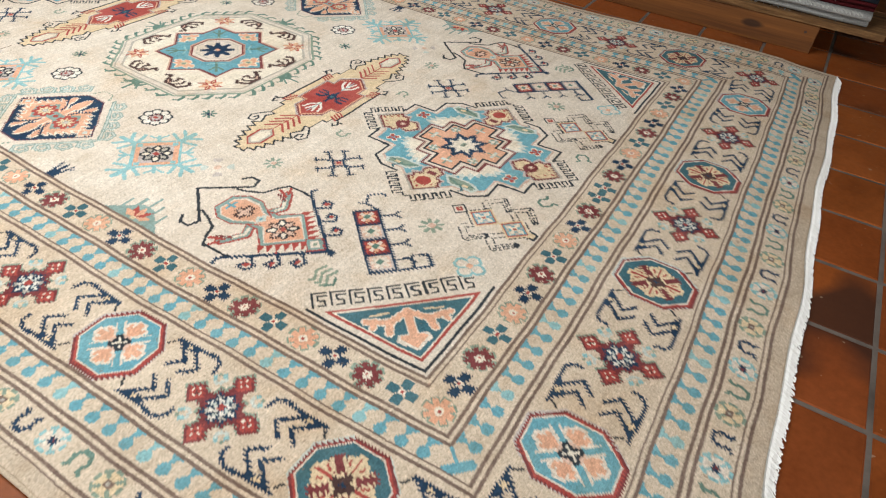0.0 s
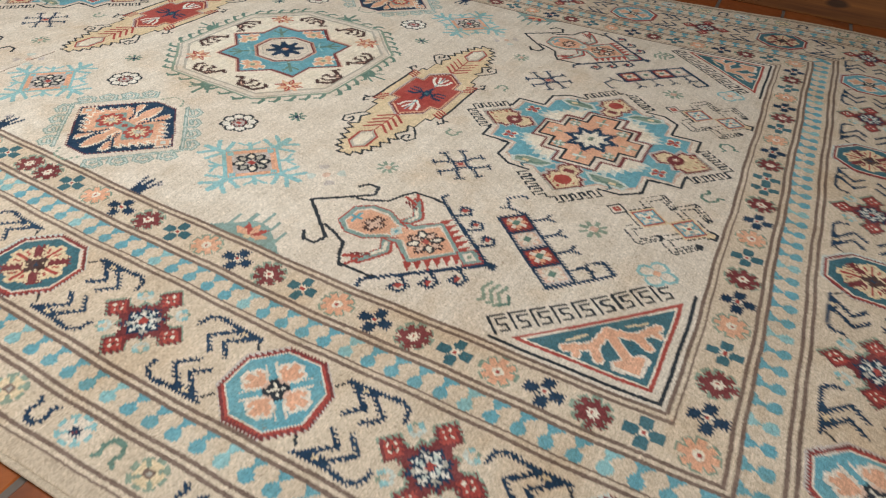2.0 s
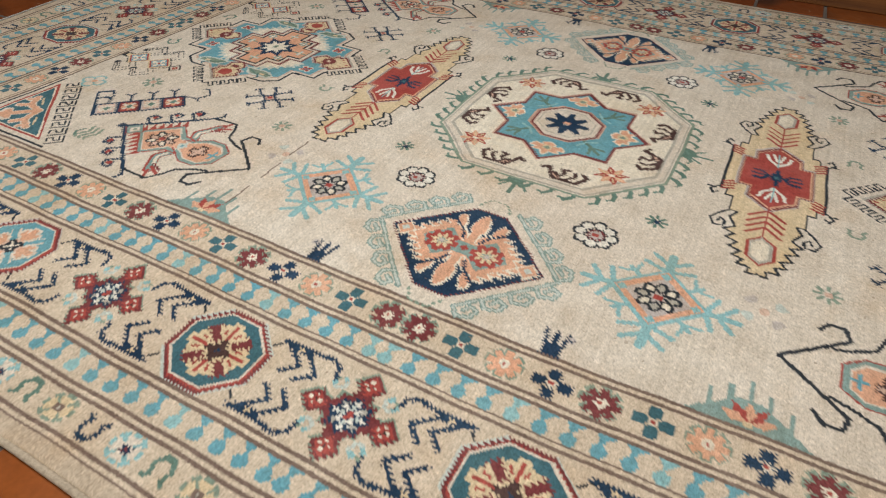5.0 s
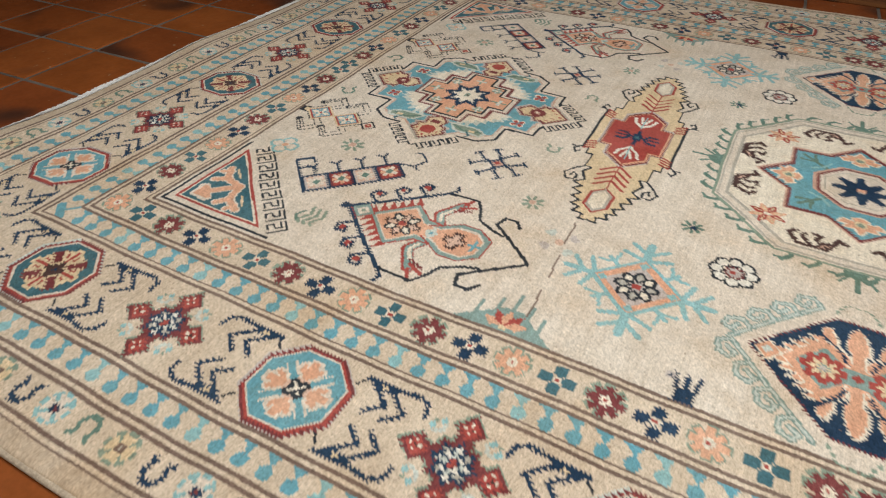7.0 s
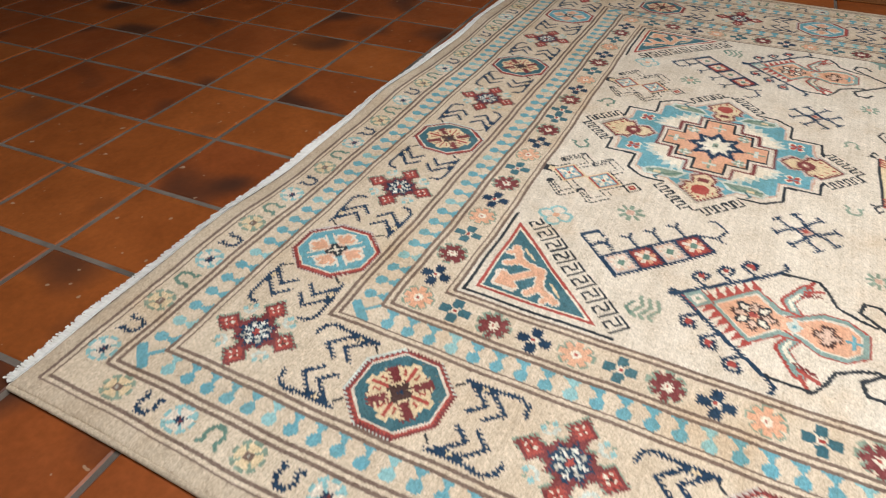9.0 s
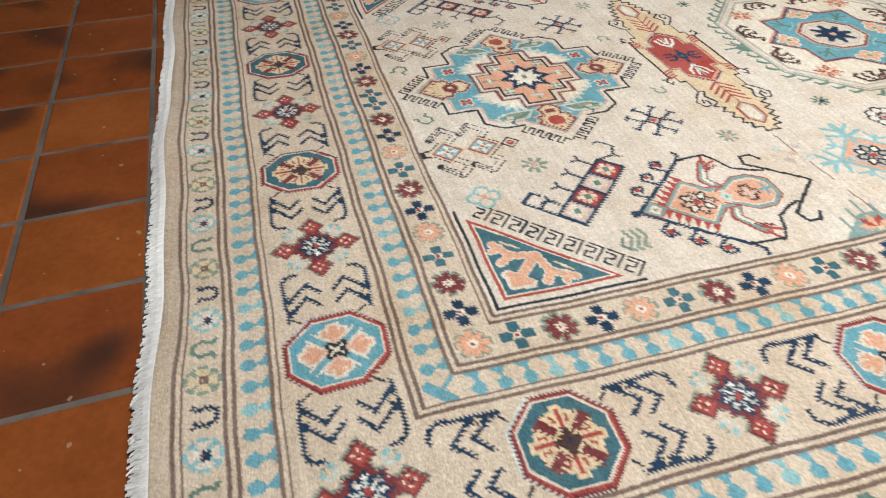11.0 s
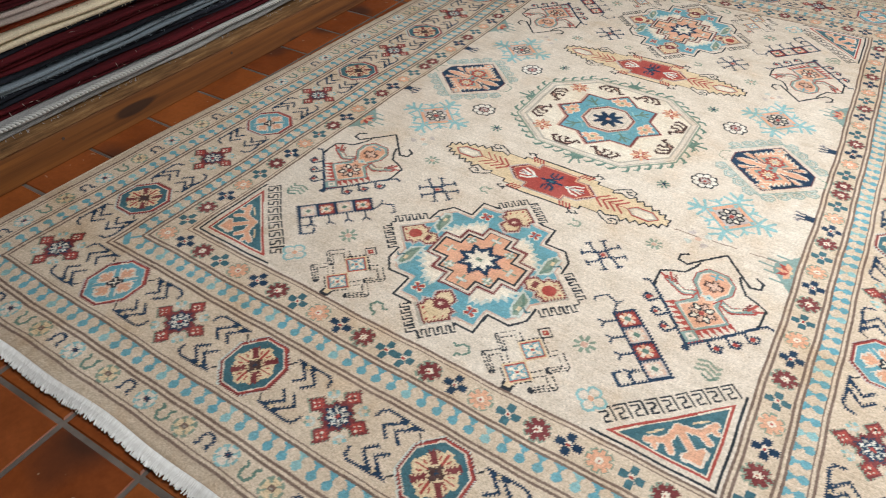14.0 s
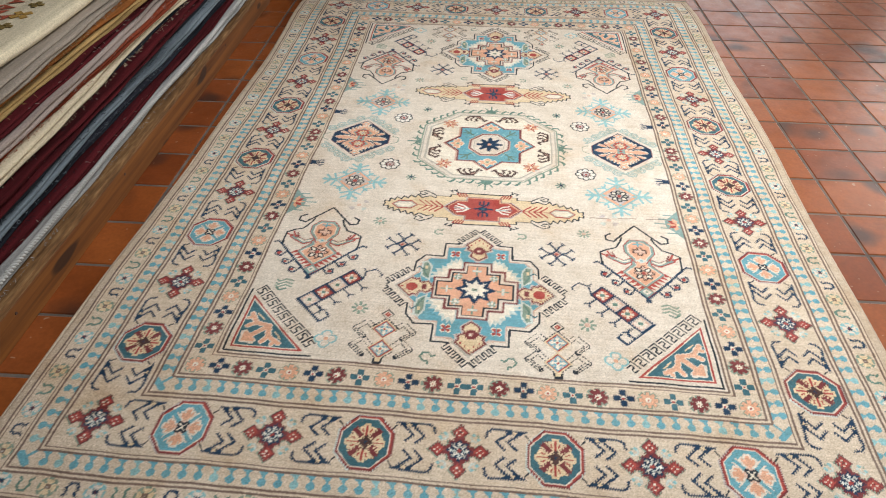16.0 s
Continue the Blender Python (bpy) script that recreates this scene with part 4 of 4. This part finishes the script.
def pile_mesh():
    """The knotted face as one dense sheet, with a skirt down to the floor."""
    uu, vv = np.meshgrid(np.arange(NU) * KNOT - HALF_U, np.arange(NV) * KNOT - HALF_V)
    x, y, z = rug_place(uu, vv)
    rng = np.random.default_rng(4)
    z = z + rng.normal(0, 0.00035, z.shape)
    x = x + 0.0012 * np.sin(vv / 61.0 + 2.0 * np.sin(uu / 143.0)) + 0.0005 * np.sin(vv / 19.0 + uu / 90.0) + rng.normal(0, 0.00042, z.shape)
    y = y + 0.0012 * np.sin(uu / 55.0 + 1.7 * np.sin(vv / 171.0)) + 0.0005 * np.sin(uu / 17.0 + vv / 80.0) + rng.normal(0, 0.00042, z.shape)
    soft = np.minimum(np.minimum(HALF_U - np.abs(uu), HALF_V - np.abs(vv)) / 9.0, 1)
    z = z - 0.004 * (1 - soft) ** 2
    co = np.stack([x, y, z], -1).reshape(-1, 3)
    idx = np.arange(NU * NV).reshape(NV, NU)
    quads = np.stack([idx[:-1, :-1], idx[:-1, 1:], idx[1:, 1:], idx[1:, :-1]], -1).reshape(-1, 4)
    loop = np.concatenate([idx[0, :-1], idx[:-1, -1], idx[-1, :0:-1], idx[:0:-1, 0]])
    low = co[loop].copy()
    low[:, 2] = FLOOR_Z + 0.001
    under = len(co) + np.arange(len(loop))
    skirt = np.stack([loop, under, np.roll(under, -1), np.roll(loop, -1)], -1)
    co = np.vstack([co, low])
    quads = np.vstack([quads, skirt])
    me = bpy.data.meshes.new("knotted_face")
    me.vertices.add(len(co))
    me.vertices.foreach_set("co", co.ravel())
    me.loops.add(quads.size)
    me.loops.foreach_set("vertex_index", quads.ravel().astype(np.int32))
    me.polygons.add(len(quads))
    me.polygons.foreach_set("loop_start", np.arange(0, quads.size, 4, dtype=np.int32))
    me.polygons.foreach_set("use_smooth", np.ones(len(quads), bool))
    me.update(calc_edges=True)
    dyes = np.array([PALETTE[d] for d in DYES])
    dyes = dyes * 0.88 + 0.12 * dyes.mean(1, keepdims=True)  # old dyes that have faded
    kinds = stepped(chart).ravel()
    tint = dyes[kinds]
    ground = np.isin(kinds, [DYES.index(d) for d in ("field", "sand", "edge", "white")])
    worn = np.where(ground, 0.0, 0.02 + 0.26 * (0.6 * soft_noise(rng, 17) + 0.4 * soft_noise(rng, 4)).ravel())[:, None]
    tint = tint ** (1 - worn) * np.array(PALETTE["field"]) ** worn  # worn wool shows the pale foundation
    tint = tint * rng.normal(1.0, 0.085, (NU * NV, 1)).clip(0.6, 1.3)
    rgba = np.ones((len(co), 4), np.float32)
    rgba[: NU * NV, :3] = tint.clip(0, 1)
    rgba[NU * NV :, :3] = PALETTE["edge"]
    me.attributes.new("dye", "FLOAT_COLOR", "POINT").data.foreach_set("color", rgba.ravel())
    me.materials.append(PILE)
    return me


rug = new("area_rug")
tagged(rug, "cream hand-knotted wool rug with blue and red geometric motifs", "rug")
pile = new("knotted_face", pile_mesh())
pile.parent = rug


def strands(spots, length, rng):
    """Short cotton warp ends: thin bent tapes, many in one mesh. spots: root x, y, z and way y."""
    verts, faces = [], []
    for x, y, z, way in spots:
        a = rng.normal(0.05, 0.07)
        ln = length * rng.uniform(0.78, 1.16)
        w = rng.uniform(0.0012, 0.0020)
        for k in range(4):
            t = k / 3
            cx = x + math.sin(a) * ln * t + 0.002 * math.sin(5 * t + a * 9)
            cy = y + way * ln * t * math.cos(a)
            cz = max(FLOOR_Z + 0.0015, z * (1 - t) + (FLOOR_Z + 0.0065) * t) + rng.uniform(0, 0.0012)
            n = len(verts)
            verts += [(cx - w, cy, cz), (cx, cy, cz + 0.0016), (cx + w, cy, cz), (cx, cy, cz - 0.0012)]
            if k:
                for e in range(4):
                    faces.append((n - 4 + e, n - 4 + (e + 1) % 4, n + (e + 1) % 4, n + e))
    last = None
    for x, y, z, way in spots:
        ln = length * rng.uniform(0.62, 0.88)
        n = len(verts)
        verts += [(x, y - way * 0.002, z + 0.0008), (x, y + way * ln * 0.5, z * 0.5 + (FLOOR_Z + 0.0075) * 0.5 + 0.0005), (x, y + way * ln, FLOOR_Z + 0.0065)]
        if last is not None:
            faces += [(last, n, n + 1, last + 1), (last + 1, n + 1, n + 2, last + 2)]
        last = n
    me = bpy.data.meshes.new("fringe")
    me.from_pydata(verts, [], faces)
    me.materials.append(WARP)
    return me


for way in (-1, 1):
    rng = np.random.default_rng(11 + way)
    us = np.linspace(-1022, 1022, 1500)
    fx, fy, fz = rug_place(us, np.full(len(us), way * (HALF_V - 3.0)))
    fr = new("fringe", strands([(a, b, c - 0.0005, way) for a, b, c in zip(fx, fy, fz)], 0.022 if way < 0 else 0.018, rng))
    fr.parent = rug
    tagged(fr, "short white cotton fringe", kind="stuff")


def cord(points, radius, n=8):
    """A round cord along a line of points."""
    verts, faces = [], []
    for k, p in enumerate(points):
        q = points[min(k + 1, len(points) - 1)] - points[max(k - 1, 0)]
        side = q.cross(Vector((0, 0, 1))).normalized()
        up = side.cross(q).normalized()
        for e in range(n):
            a = 2 * math.pi * e / n
            verts.append(p + side * radius * math.cos(a) + up * radius * math.sin(a))
            if k:
                b = len(verts) - 1
                faces.append((b - n, (k - 1) * n + (e + 1) % n, k * n + (e + 1) % n, b))
    me = bpy.data.meshes.new("cord")
    me.from_pydata([tuple(v) for v in verts], [], faces)
    me.polygons.foreach_set("use_smooth", [True] * len(faces))
    return me


for way in (-1, 1):
    vs = np.linspace(-HALF_V, HALF_V, 160)
    ex, ey, ez = rug_place(np.full(160, way * (HALF_U + 1.0)), vs)
    me = cord([Vector((a, b, FLOOR_Z + 0.005 + max(0, c) * 0.6)) for a, b, c in zip(ex, ey, ez)], 0.0048)
    me.materials.append(EDGING)
    ob = new("selvedge", me)
    ob.parent = rug

# ---------------------------------------------------------------- the platform and its pile of rugs
platform = new("wooden_platform")
platform.matrix_world = pose(-1.19, 0.0, 0.0, 0, 0, 2.9)
tagged(platform, "low brown stained pine platform board standing on the tiled floor", "platform")
P_END, P_FAR = -2.7, 1.35
part("front_board", block(-0.028, 0.0, P_END, P_FAR, FLOOR_Z, 0.076, 0.003), BOARD, platform, "knotty stained pine board")
for k in range(5):
    x1 = 0.004 - 0.24 * k
    ob = part("deck_board", block(x1 - 0.232, x1, P_END, 1.53 - 0.012 * (k % 2), 0.078, 0.098, 0.002), CHIP if k == 0 else BOARD, platform,
              "raw pale sawn board edge" if k == 0 else "")
for y in (-2.3, -0.9, 0.5):
    part("bearer", block(-1.15, -0.03, y - 0.04, y + 0.04, FLOOR_Z, 0.073, 0.002), BOARD, platform)
for y in (1.315, -0.41, -1.03, 0.62):
    bm = bmesh.new()
    bmesh.ops.create_cone(bm, cap_ends=True, segments=12, radius1=0.0045, radius2=0.004, depth=0.002,
                          matrix=pose(0.0005, y, 0.052, 0, 90, 0))
    part("nail", bm, Nodes("rusty_iron").done((0.06, 0.03, 0.02), 0.6), platform, "dark nail head")

WOOLS = {k: plain_wool("wool_" + k, tuple((0.92 if c[0] > 0.6 else 0.76) * v for v in c), s) for k, c, s in (
    ("ash", (0.44, 0.43, 0.41), 0.25), ("wine", (0.085, 0.011, 0.014), 0.6), ("night", (0.022, 0.024, 0.032), 0.5), ("slate", (0.19, 0.225, 0.25), 0.4),
    ("cream", (0.64, 0.54, 0.38), 0.15), ("brick", (0.27, 0.055, 0.025), 0.45), ("mauve", (0.43, 0.345, 0.30), 0.2), ("ochre", (0.46, 0.30, 0.12), 0.35),
    ("rust", (0.33, 0.115, 0.03), 0.45), ("dove", (0.40, 0.335, 0.27), 0.25), ("butter", (0.72, 0.62, 0.44), 0.1))}


def folded_body(z0, z1, inset, plies, seed, y0=-2.55, y1=1.47, depth=1.05, sag=0.004):
    """A folded rug seen from its folded edge: plies with rounded fronts, uneven along the length."""
    rng = random.Random(seed)
    ph = [rng.uniform(0, 6.3) for _ in range(6)]
    n = 90
    bm = bmesh.new()
    t = (z1 - z0) / plies
    for k in range(plies):
        rings = []
        push = rng.uniform(-0.008, 0.008) if k else 0.0
        for i in range(n + 1):
            y = y0 + (y1 - y0) * i / n
            wob = 0.011 * math.sin(1.9 * y + ph[0]) + 0.005 * math.sin(5.3 * y + ph[1] + k) + 0.0022 * math.sin(17 * y + ph[2] + 2 * k)
            dz = sag * math.sin(1.3 * y + 0.6) + 0.0022 * math.sin(7 * y + ph[4] + k) + 0.001 * math.sin(23 * y + ph[5])
            front = -inset + push + wob
            zc, r = z0 + t * (k + 0.5) + dz, t * 0.50
            ring = [(-depth, zc + r), (front - r * 2.0, zc + r)]
            ring += [(front - r * 2.0 + r * 2.0 * math.sin(a), zc + r * math.cos(a)) for a in (0.5, 1.0, 1.57, 2.14, 2.64)]
            ring += [(front - r * 2.0, zc - r), (-depth, zc - r)]
            rings.append([bm.verts.new((a, y, b)) for a, b in ring])
        for a, b in zip(rings, rings[1:]):
            for j in range(len(a) - 1):
                bm.faces.new((a[j], a[j + 1], b[j + 1], b[j]))
        for ring, rev in ((rings[0], False), (rings[-1], True)):
            bm.faces.new(ring if rev else list(reversed(ring)))
    bmesh.ops.recalc_face_normals(bm, faces=bm.faces)
    return bm


def braid(z, inset, y0, y1, material, parent, step=0.0115, size=0.0075):
    """An overcast cord edge: a row of slanting stitches in one mesh."""
    verts, faces = [], []
    n = int((y1 - y0) / step)
    for i in range(n):
        y = y0 + i * step
        wob = 0.007 * math.sin(1.9 * y) + 0.003 * math.sin(5.3 * y)
        dz = 0.003 * math.sin(1.3 * y + 0.6)
        base = len(verts)
        for k in range(4):
            a = -0.35 + 0.75 * k
            cx, cz = -inset + wob + size * math.sin(a), z + dz + size * 1.15 * math.cos(a)
            cy = y + 0.0045 * k
            w = step * (0.30 if k in (0, 3) else 0.46)
            verts += [(cx - 0.003, cy - w, cz - 0.002 * (k < 2)), (cx + 0.0012, cy, cz + 0.001), (cx - 0.003, cy + w, cz - 0.002 * (k < 2))]
            if k:
                b = base + 3 * k
                faces += [(b - 3, b - 2, b + 1, b), (b - 2, b - 1, b + 2, b + 1)]
    me = bpy.data.meshes.new("overcast_edge")
    me.from_pydata(verts, [], faces)
    me.polygons.foreach_set("use_smooth", [True] * len(faces))
    me.materials.append(material)
    ob = new("overcast_edge", me)
    ob.parent = parent
    return tagged(ob, "pale twisted overcast cord", kind="stuff")


def tufts(z, inset, y0, y1, material, parent, count, seed, length=0.02):
    """Loose pile and warp ends that stick out of a fold."""
    rng = np.random.default_rng(seed)
    verts, faces = [], []
    for _ in range(count):
        y = rng.uniform(y0, y1)
        x, zz = -inset - 0.004 + rng.uniform(0, 0.006), z + rng.normal(0, 0.004)
        dx, dy, dz = rng.uniform(0.2, 1) * length, rng.normal(0, 0.5) * length, rng.normal(-0.2, 0.4) * length
        n = len(verts)
        verts += [(x, y - 0.0012, zz), (x, y + 0.0012, zz), (x + dx, y + dy, zz + dz), (x, y, zz + 0.0016)]
        faces += [(n, n + 1, n + 2), (n + 1, n + 3, n + 2), (n + 3, n, n + 2)]
    me = bpy.data.meshes.new("fuzz")
    me.from_pydata(verts, [], faces)
    me.materials.append(material)
    ob = new("fuzz", me)
    ob.parent = parent
    return tagged(ob, kind="stuff")


# wool, top of the layer, how far it stands back, plies, what it looks like
LAYERS = [
    ("ash", 0.138, 0.020, 2, "grey folded rug with a pale overcast cord edge"),
    ("wine", 0.166, 0.034, 2, "dark wine red folded rug with speckled pile"),
    ("night", 0.192, 0.044, 2, "black and navy folded rug"),
    ("slate", 0.216, 0.040, 2, "blue-grey folded rug with frayed edges"),
    ("night", 0.240, 0.056, 1, "thin black folded rug"),
    ("wine", 0.278, 0.048, 3, "deep burgundy folded wool rug"),
    ("night", 0.292, 0.060, 1, "thin dark navy folded rug"),
    ("cream", 0.326, 0.050, 2, "cream folded rug with a soft rounded fold"),
    ("brick", 0.346, 0.060, 2, "brick red folded rug"),
    ("mauve", 0.376, 0.054, 2, "pinkish grey folded rug"),
    ("wine", 0.402, 0.062, 2, "dark maroon folded rug with pale flecks"),
    ("ochre", 0.424, 0.060, 2, "ochre and cream folded rug"),
    ("rust", 0.448, 0.068, 1, "rust orange folded rug with shaggy pile"),
    ("dove", 0.486, 0.066, 3, "beige-grey folded rug of several plies"),
]
base = 0.099
for k, (wool, top, inset, plies, words) in enumerate(LAYERS):
    thing = new("folded_rug")
    thing.matrix_world = platform.matrix_world
    tagged(thing, words, "rug", "stacked folded rugs")
    smooth(part("folds", folded_body(base, top, inset, plies, 20 + k), WOOLS[wool], thing))
    if k == 0:
        braid(0.132, 0.018, -2.5, 1.45, CORD, thing)
    if wool in ("rust", "ochre", "wine"):
        tufts(top - 0.006, inset, -2.4, 1.4, WOOLS["ochre" if wool != "wine" else "mauve"], thing, 500 if wool == "rust" else 110, k, 0.014)
    else:
        tufts(base + 0.004, inset, -2.4, 1.4, WOOLS[wool], thing, 420, 40 + k, 0.009)
    base = top

top_rug = new("folded_rug")
top_rug.matrix_world = platform.matrix_world
tagged(top_rug, "cream folded rug with red and ochre flowers", "rug", "stacked folded rugs")
smooth(part("folds", folded_body(base, 0.530, 0.080, 1, 77, depth=1.05, sag=0.003), WOOLS["butter"], top_rug))


def border_sign(material, size, kind):
    bm = bmesh.new()
    if kind == 0:
        for a in range(4):
            block(0.2 * size, size, -0.32 * size, 0.32 * size, 0, 0.002, bm=bm)
            bmesh.ops.rotate(bm, verts=bm.verts, cent=(0, 0, 0), matrix=Matrix.Rotation(radians(90), 3, "Z"))
    else:
        for a in (-1, 0, 1):
            vs = [bm.verts.new(p) for p in ((-0.5 * size, a * size - 0.45 * size, 0.001), (0.5 * size, a * size, 0.001), (-0.5 * size, a * size + 0.45 * size, 0.001),
                                             (-0.2 * size, a * size, 0.002))]
            bm.faces.new((vs[0], vs[1], vs[3]))
            bm.faces.new((vs[1], vs[2], vs[3]))
    return bm


FLOWER = [plain_wool("flower_red", (0.36, 0.085, 0.05), 0.2), plain_wool("flower_ochre", (0.42, 0.25, 0.07), 0.2), plain_wool("flower_olive", (0.20, 0.14, 0.05), 0.2)]
meshes = []
for kind, size, mat in ((0, 0.030, 1), (0, 0.022, 2), (1, 0.050, 0), (0, 0.018, 0)):
    bm = border_sign(FLOWER[mat], size, kind)
    me = bpy.data.meshes.new("woven_flower")
    bm.to_mesh(me)
    bm.free()
    me.materials.append(FLOWER[mat])
    meshes.append(me)
for i in range(46):
    y = -2.4 + i * 0.083
    z = 0.530 + 0.0015 + 0.003 * math.sin(1.3 * y)
    for x, which in ((-0.185, 0 if i % 2 else 1), (-0.255, 2), (-0.340, 3 if i % 2 else 0), (-0.41, 1), (-0.50, 2), (-0.60, 0)):
        ob = new("woven_flower", meshes[which])
        ob.parent = top_rug
        ob.matrix_basis = pose(x, y + (0.02 if which == 2 else 0), z, 0, 0, 45 * (i % 2))

# ---------------------------------------------------------------- the tiled floor, last
floor = new("floor")
tagged(floor, kind="structure")
part("grout_bed", block(-3.5, 4.0, -4.5, 5.0, FLOOR_Z - 0.15, FLOOR_Z - 0.0022), GROUT, floor)
PITCH = 0.1985
T_SIZE = PITCH - 0.0085


def tile_bm(size, seed):
    """A quarry tile with softened, slightly uneven edges."""
    rng = random.Random(seed)
    bm = bmesh.new()
    h = size / 2
    outer = [(-h, -h), (h, -h), (h, h), (-h, h)]
    low = [bm.verts.new((x, y, -0.010)) for x, y in outer]
    mid = [bm.verts.new((x + rng.uniform(-0.0008, 0.0008), y + rng.uniform(-0.0008, 0.0008), -0.0024)) for x, y in outer]
    top = [bm.verts.new((x * (1 - 0.0032 / h), y * (1 - 0.0032 / h), rng.uniform(-0.0005, 0.0003))) for x, y in outer]
    for a, b in ((low, mid), (mid, top)):
        for i in range(4):
            bm.faces.new((a[i], a[(i + 1) % 4], b[(i + 1) % 4], b[i]))
    bm.faces.new(top)
    return bm


tile_meshes = []
for k in range(6):
    bm = tile_bm(T_SIZE, k)
    me = bpy.data.meshes.new("tile")
    bm.to_mesh(me)
    bm.free()
    me.materials.append(TILE)
    tile_meshes.append(me)
turn = Matrix.Rotation(radians(GRID_TURN), 4, "Z")
origin = Vector((0.0, -1.712, FLOOR_Z))
rng = random.Random(8)
spots = []
for i in range(-20, 24):
    for j in range(-16, 36):
        p = origin + turn @ Vector(((i + 0.5) * PITCH, (j + 0.5) * PITCH, 0))
        if -3.4 < p.x < 3.9 and -4.4 < p.y < 4.9:
            under = -0.86 < p.x < 0.86 and -1.34 < p.y < 1.36
            away = max(abs(p.x) - 1.0, abs(p.y) - 1.5)
            spots.append((under, p.x < -1.25 and p.y < 1.3, away, p))
spots.sort(key=lambda s: (s[0], s[1], s[2]))
far_bm_co, far_faces = [], []
for n, (under, hid, away, p) in enumerate(spots):
    m = Matrix.Translation(p + Vector((0, 0, rng.uniform(-0.0006, 0.0004)))) @ turn @ Matrix.Rotation(radians(90 * rng.randrange(4) + rng.uniform(-0.35, 0.35)), 4, "Z")
    if n < 300:
        ob = new("tile", tile_meshes[n % 6])
        ob.parent = floor
        ob.matrix_basis = m
    else:
        src = tile_meshes[n % 6]
        b = len(far_bm_co)
        far_bm_co += [tuple(m @ v.co) for v in src.vertices]
        far_faces += [tuple(b + i for i in f.vertices) for f in src.polygons]
FAR = Nodes("quarry_tile_field")
geo = FAR.add("ShaderNodeNewGeometry")
vec = FAR.coords()
fb = FAR.ramp(geo.outputs["Random Per Island"], [(0.0, (0.195, 0.048, 0.013)), (0.35, (0.24, 0.063, 0.015)), (0.7, (0.275, 0.078, 0.019)), (1.0, (0.215, 0.055, 0.016))])
fb = FAR.times(fb, FAR.ramp(FAR.noise(vec, 6, 5, 0.6), [(0.25, (0.70, 0.66, 0.62)), (0.75, (1.18, 1.18, 1.16))]))
fb = FAR.mix(FAR.level(FAR.noise(vec, 4.2, 1, 0.4), 0.60, 0.70, 0.0, 0.85), fb, (0.040, 0.020, 0.014))
FAR.bump(FAR.noise(vec, 35, 4, 0.6), 0.18, 0.002)
FAR.done(fb, FAR.level(FAR.noise(vec, 14, 4, 0.65), 0.3, 0.7, 0.28, 0.48), 0.18)
me = bpy.data.meshes.new("far_tiles")
me.from_pydata(far_bm_co, [], far_faces)
me.materials.append(FAR.mat)
ob = new("far_tiles", me)
ob.parent = floor
tagged(ob, kind="stuff")
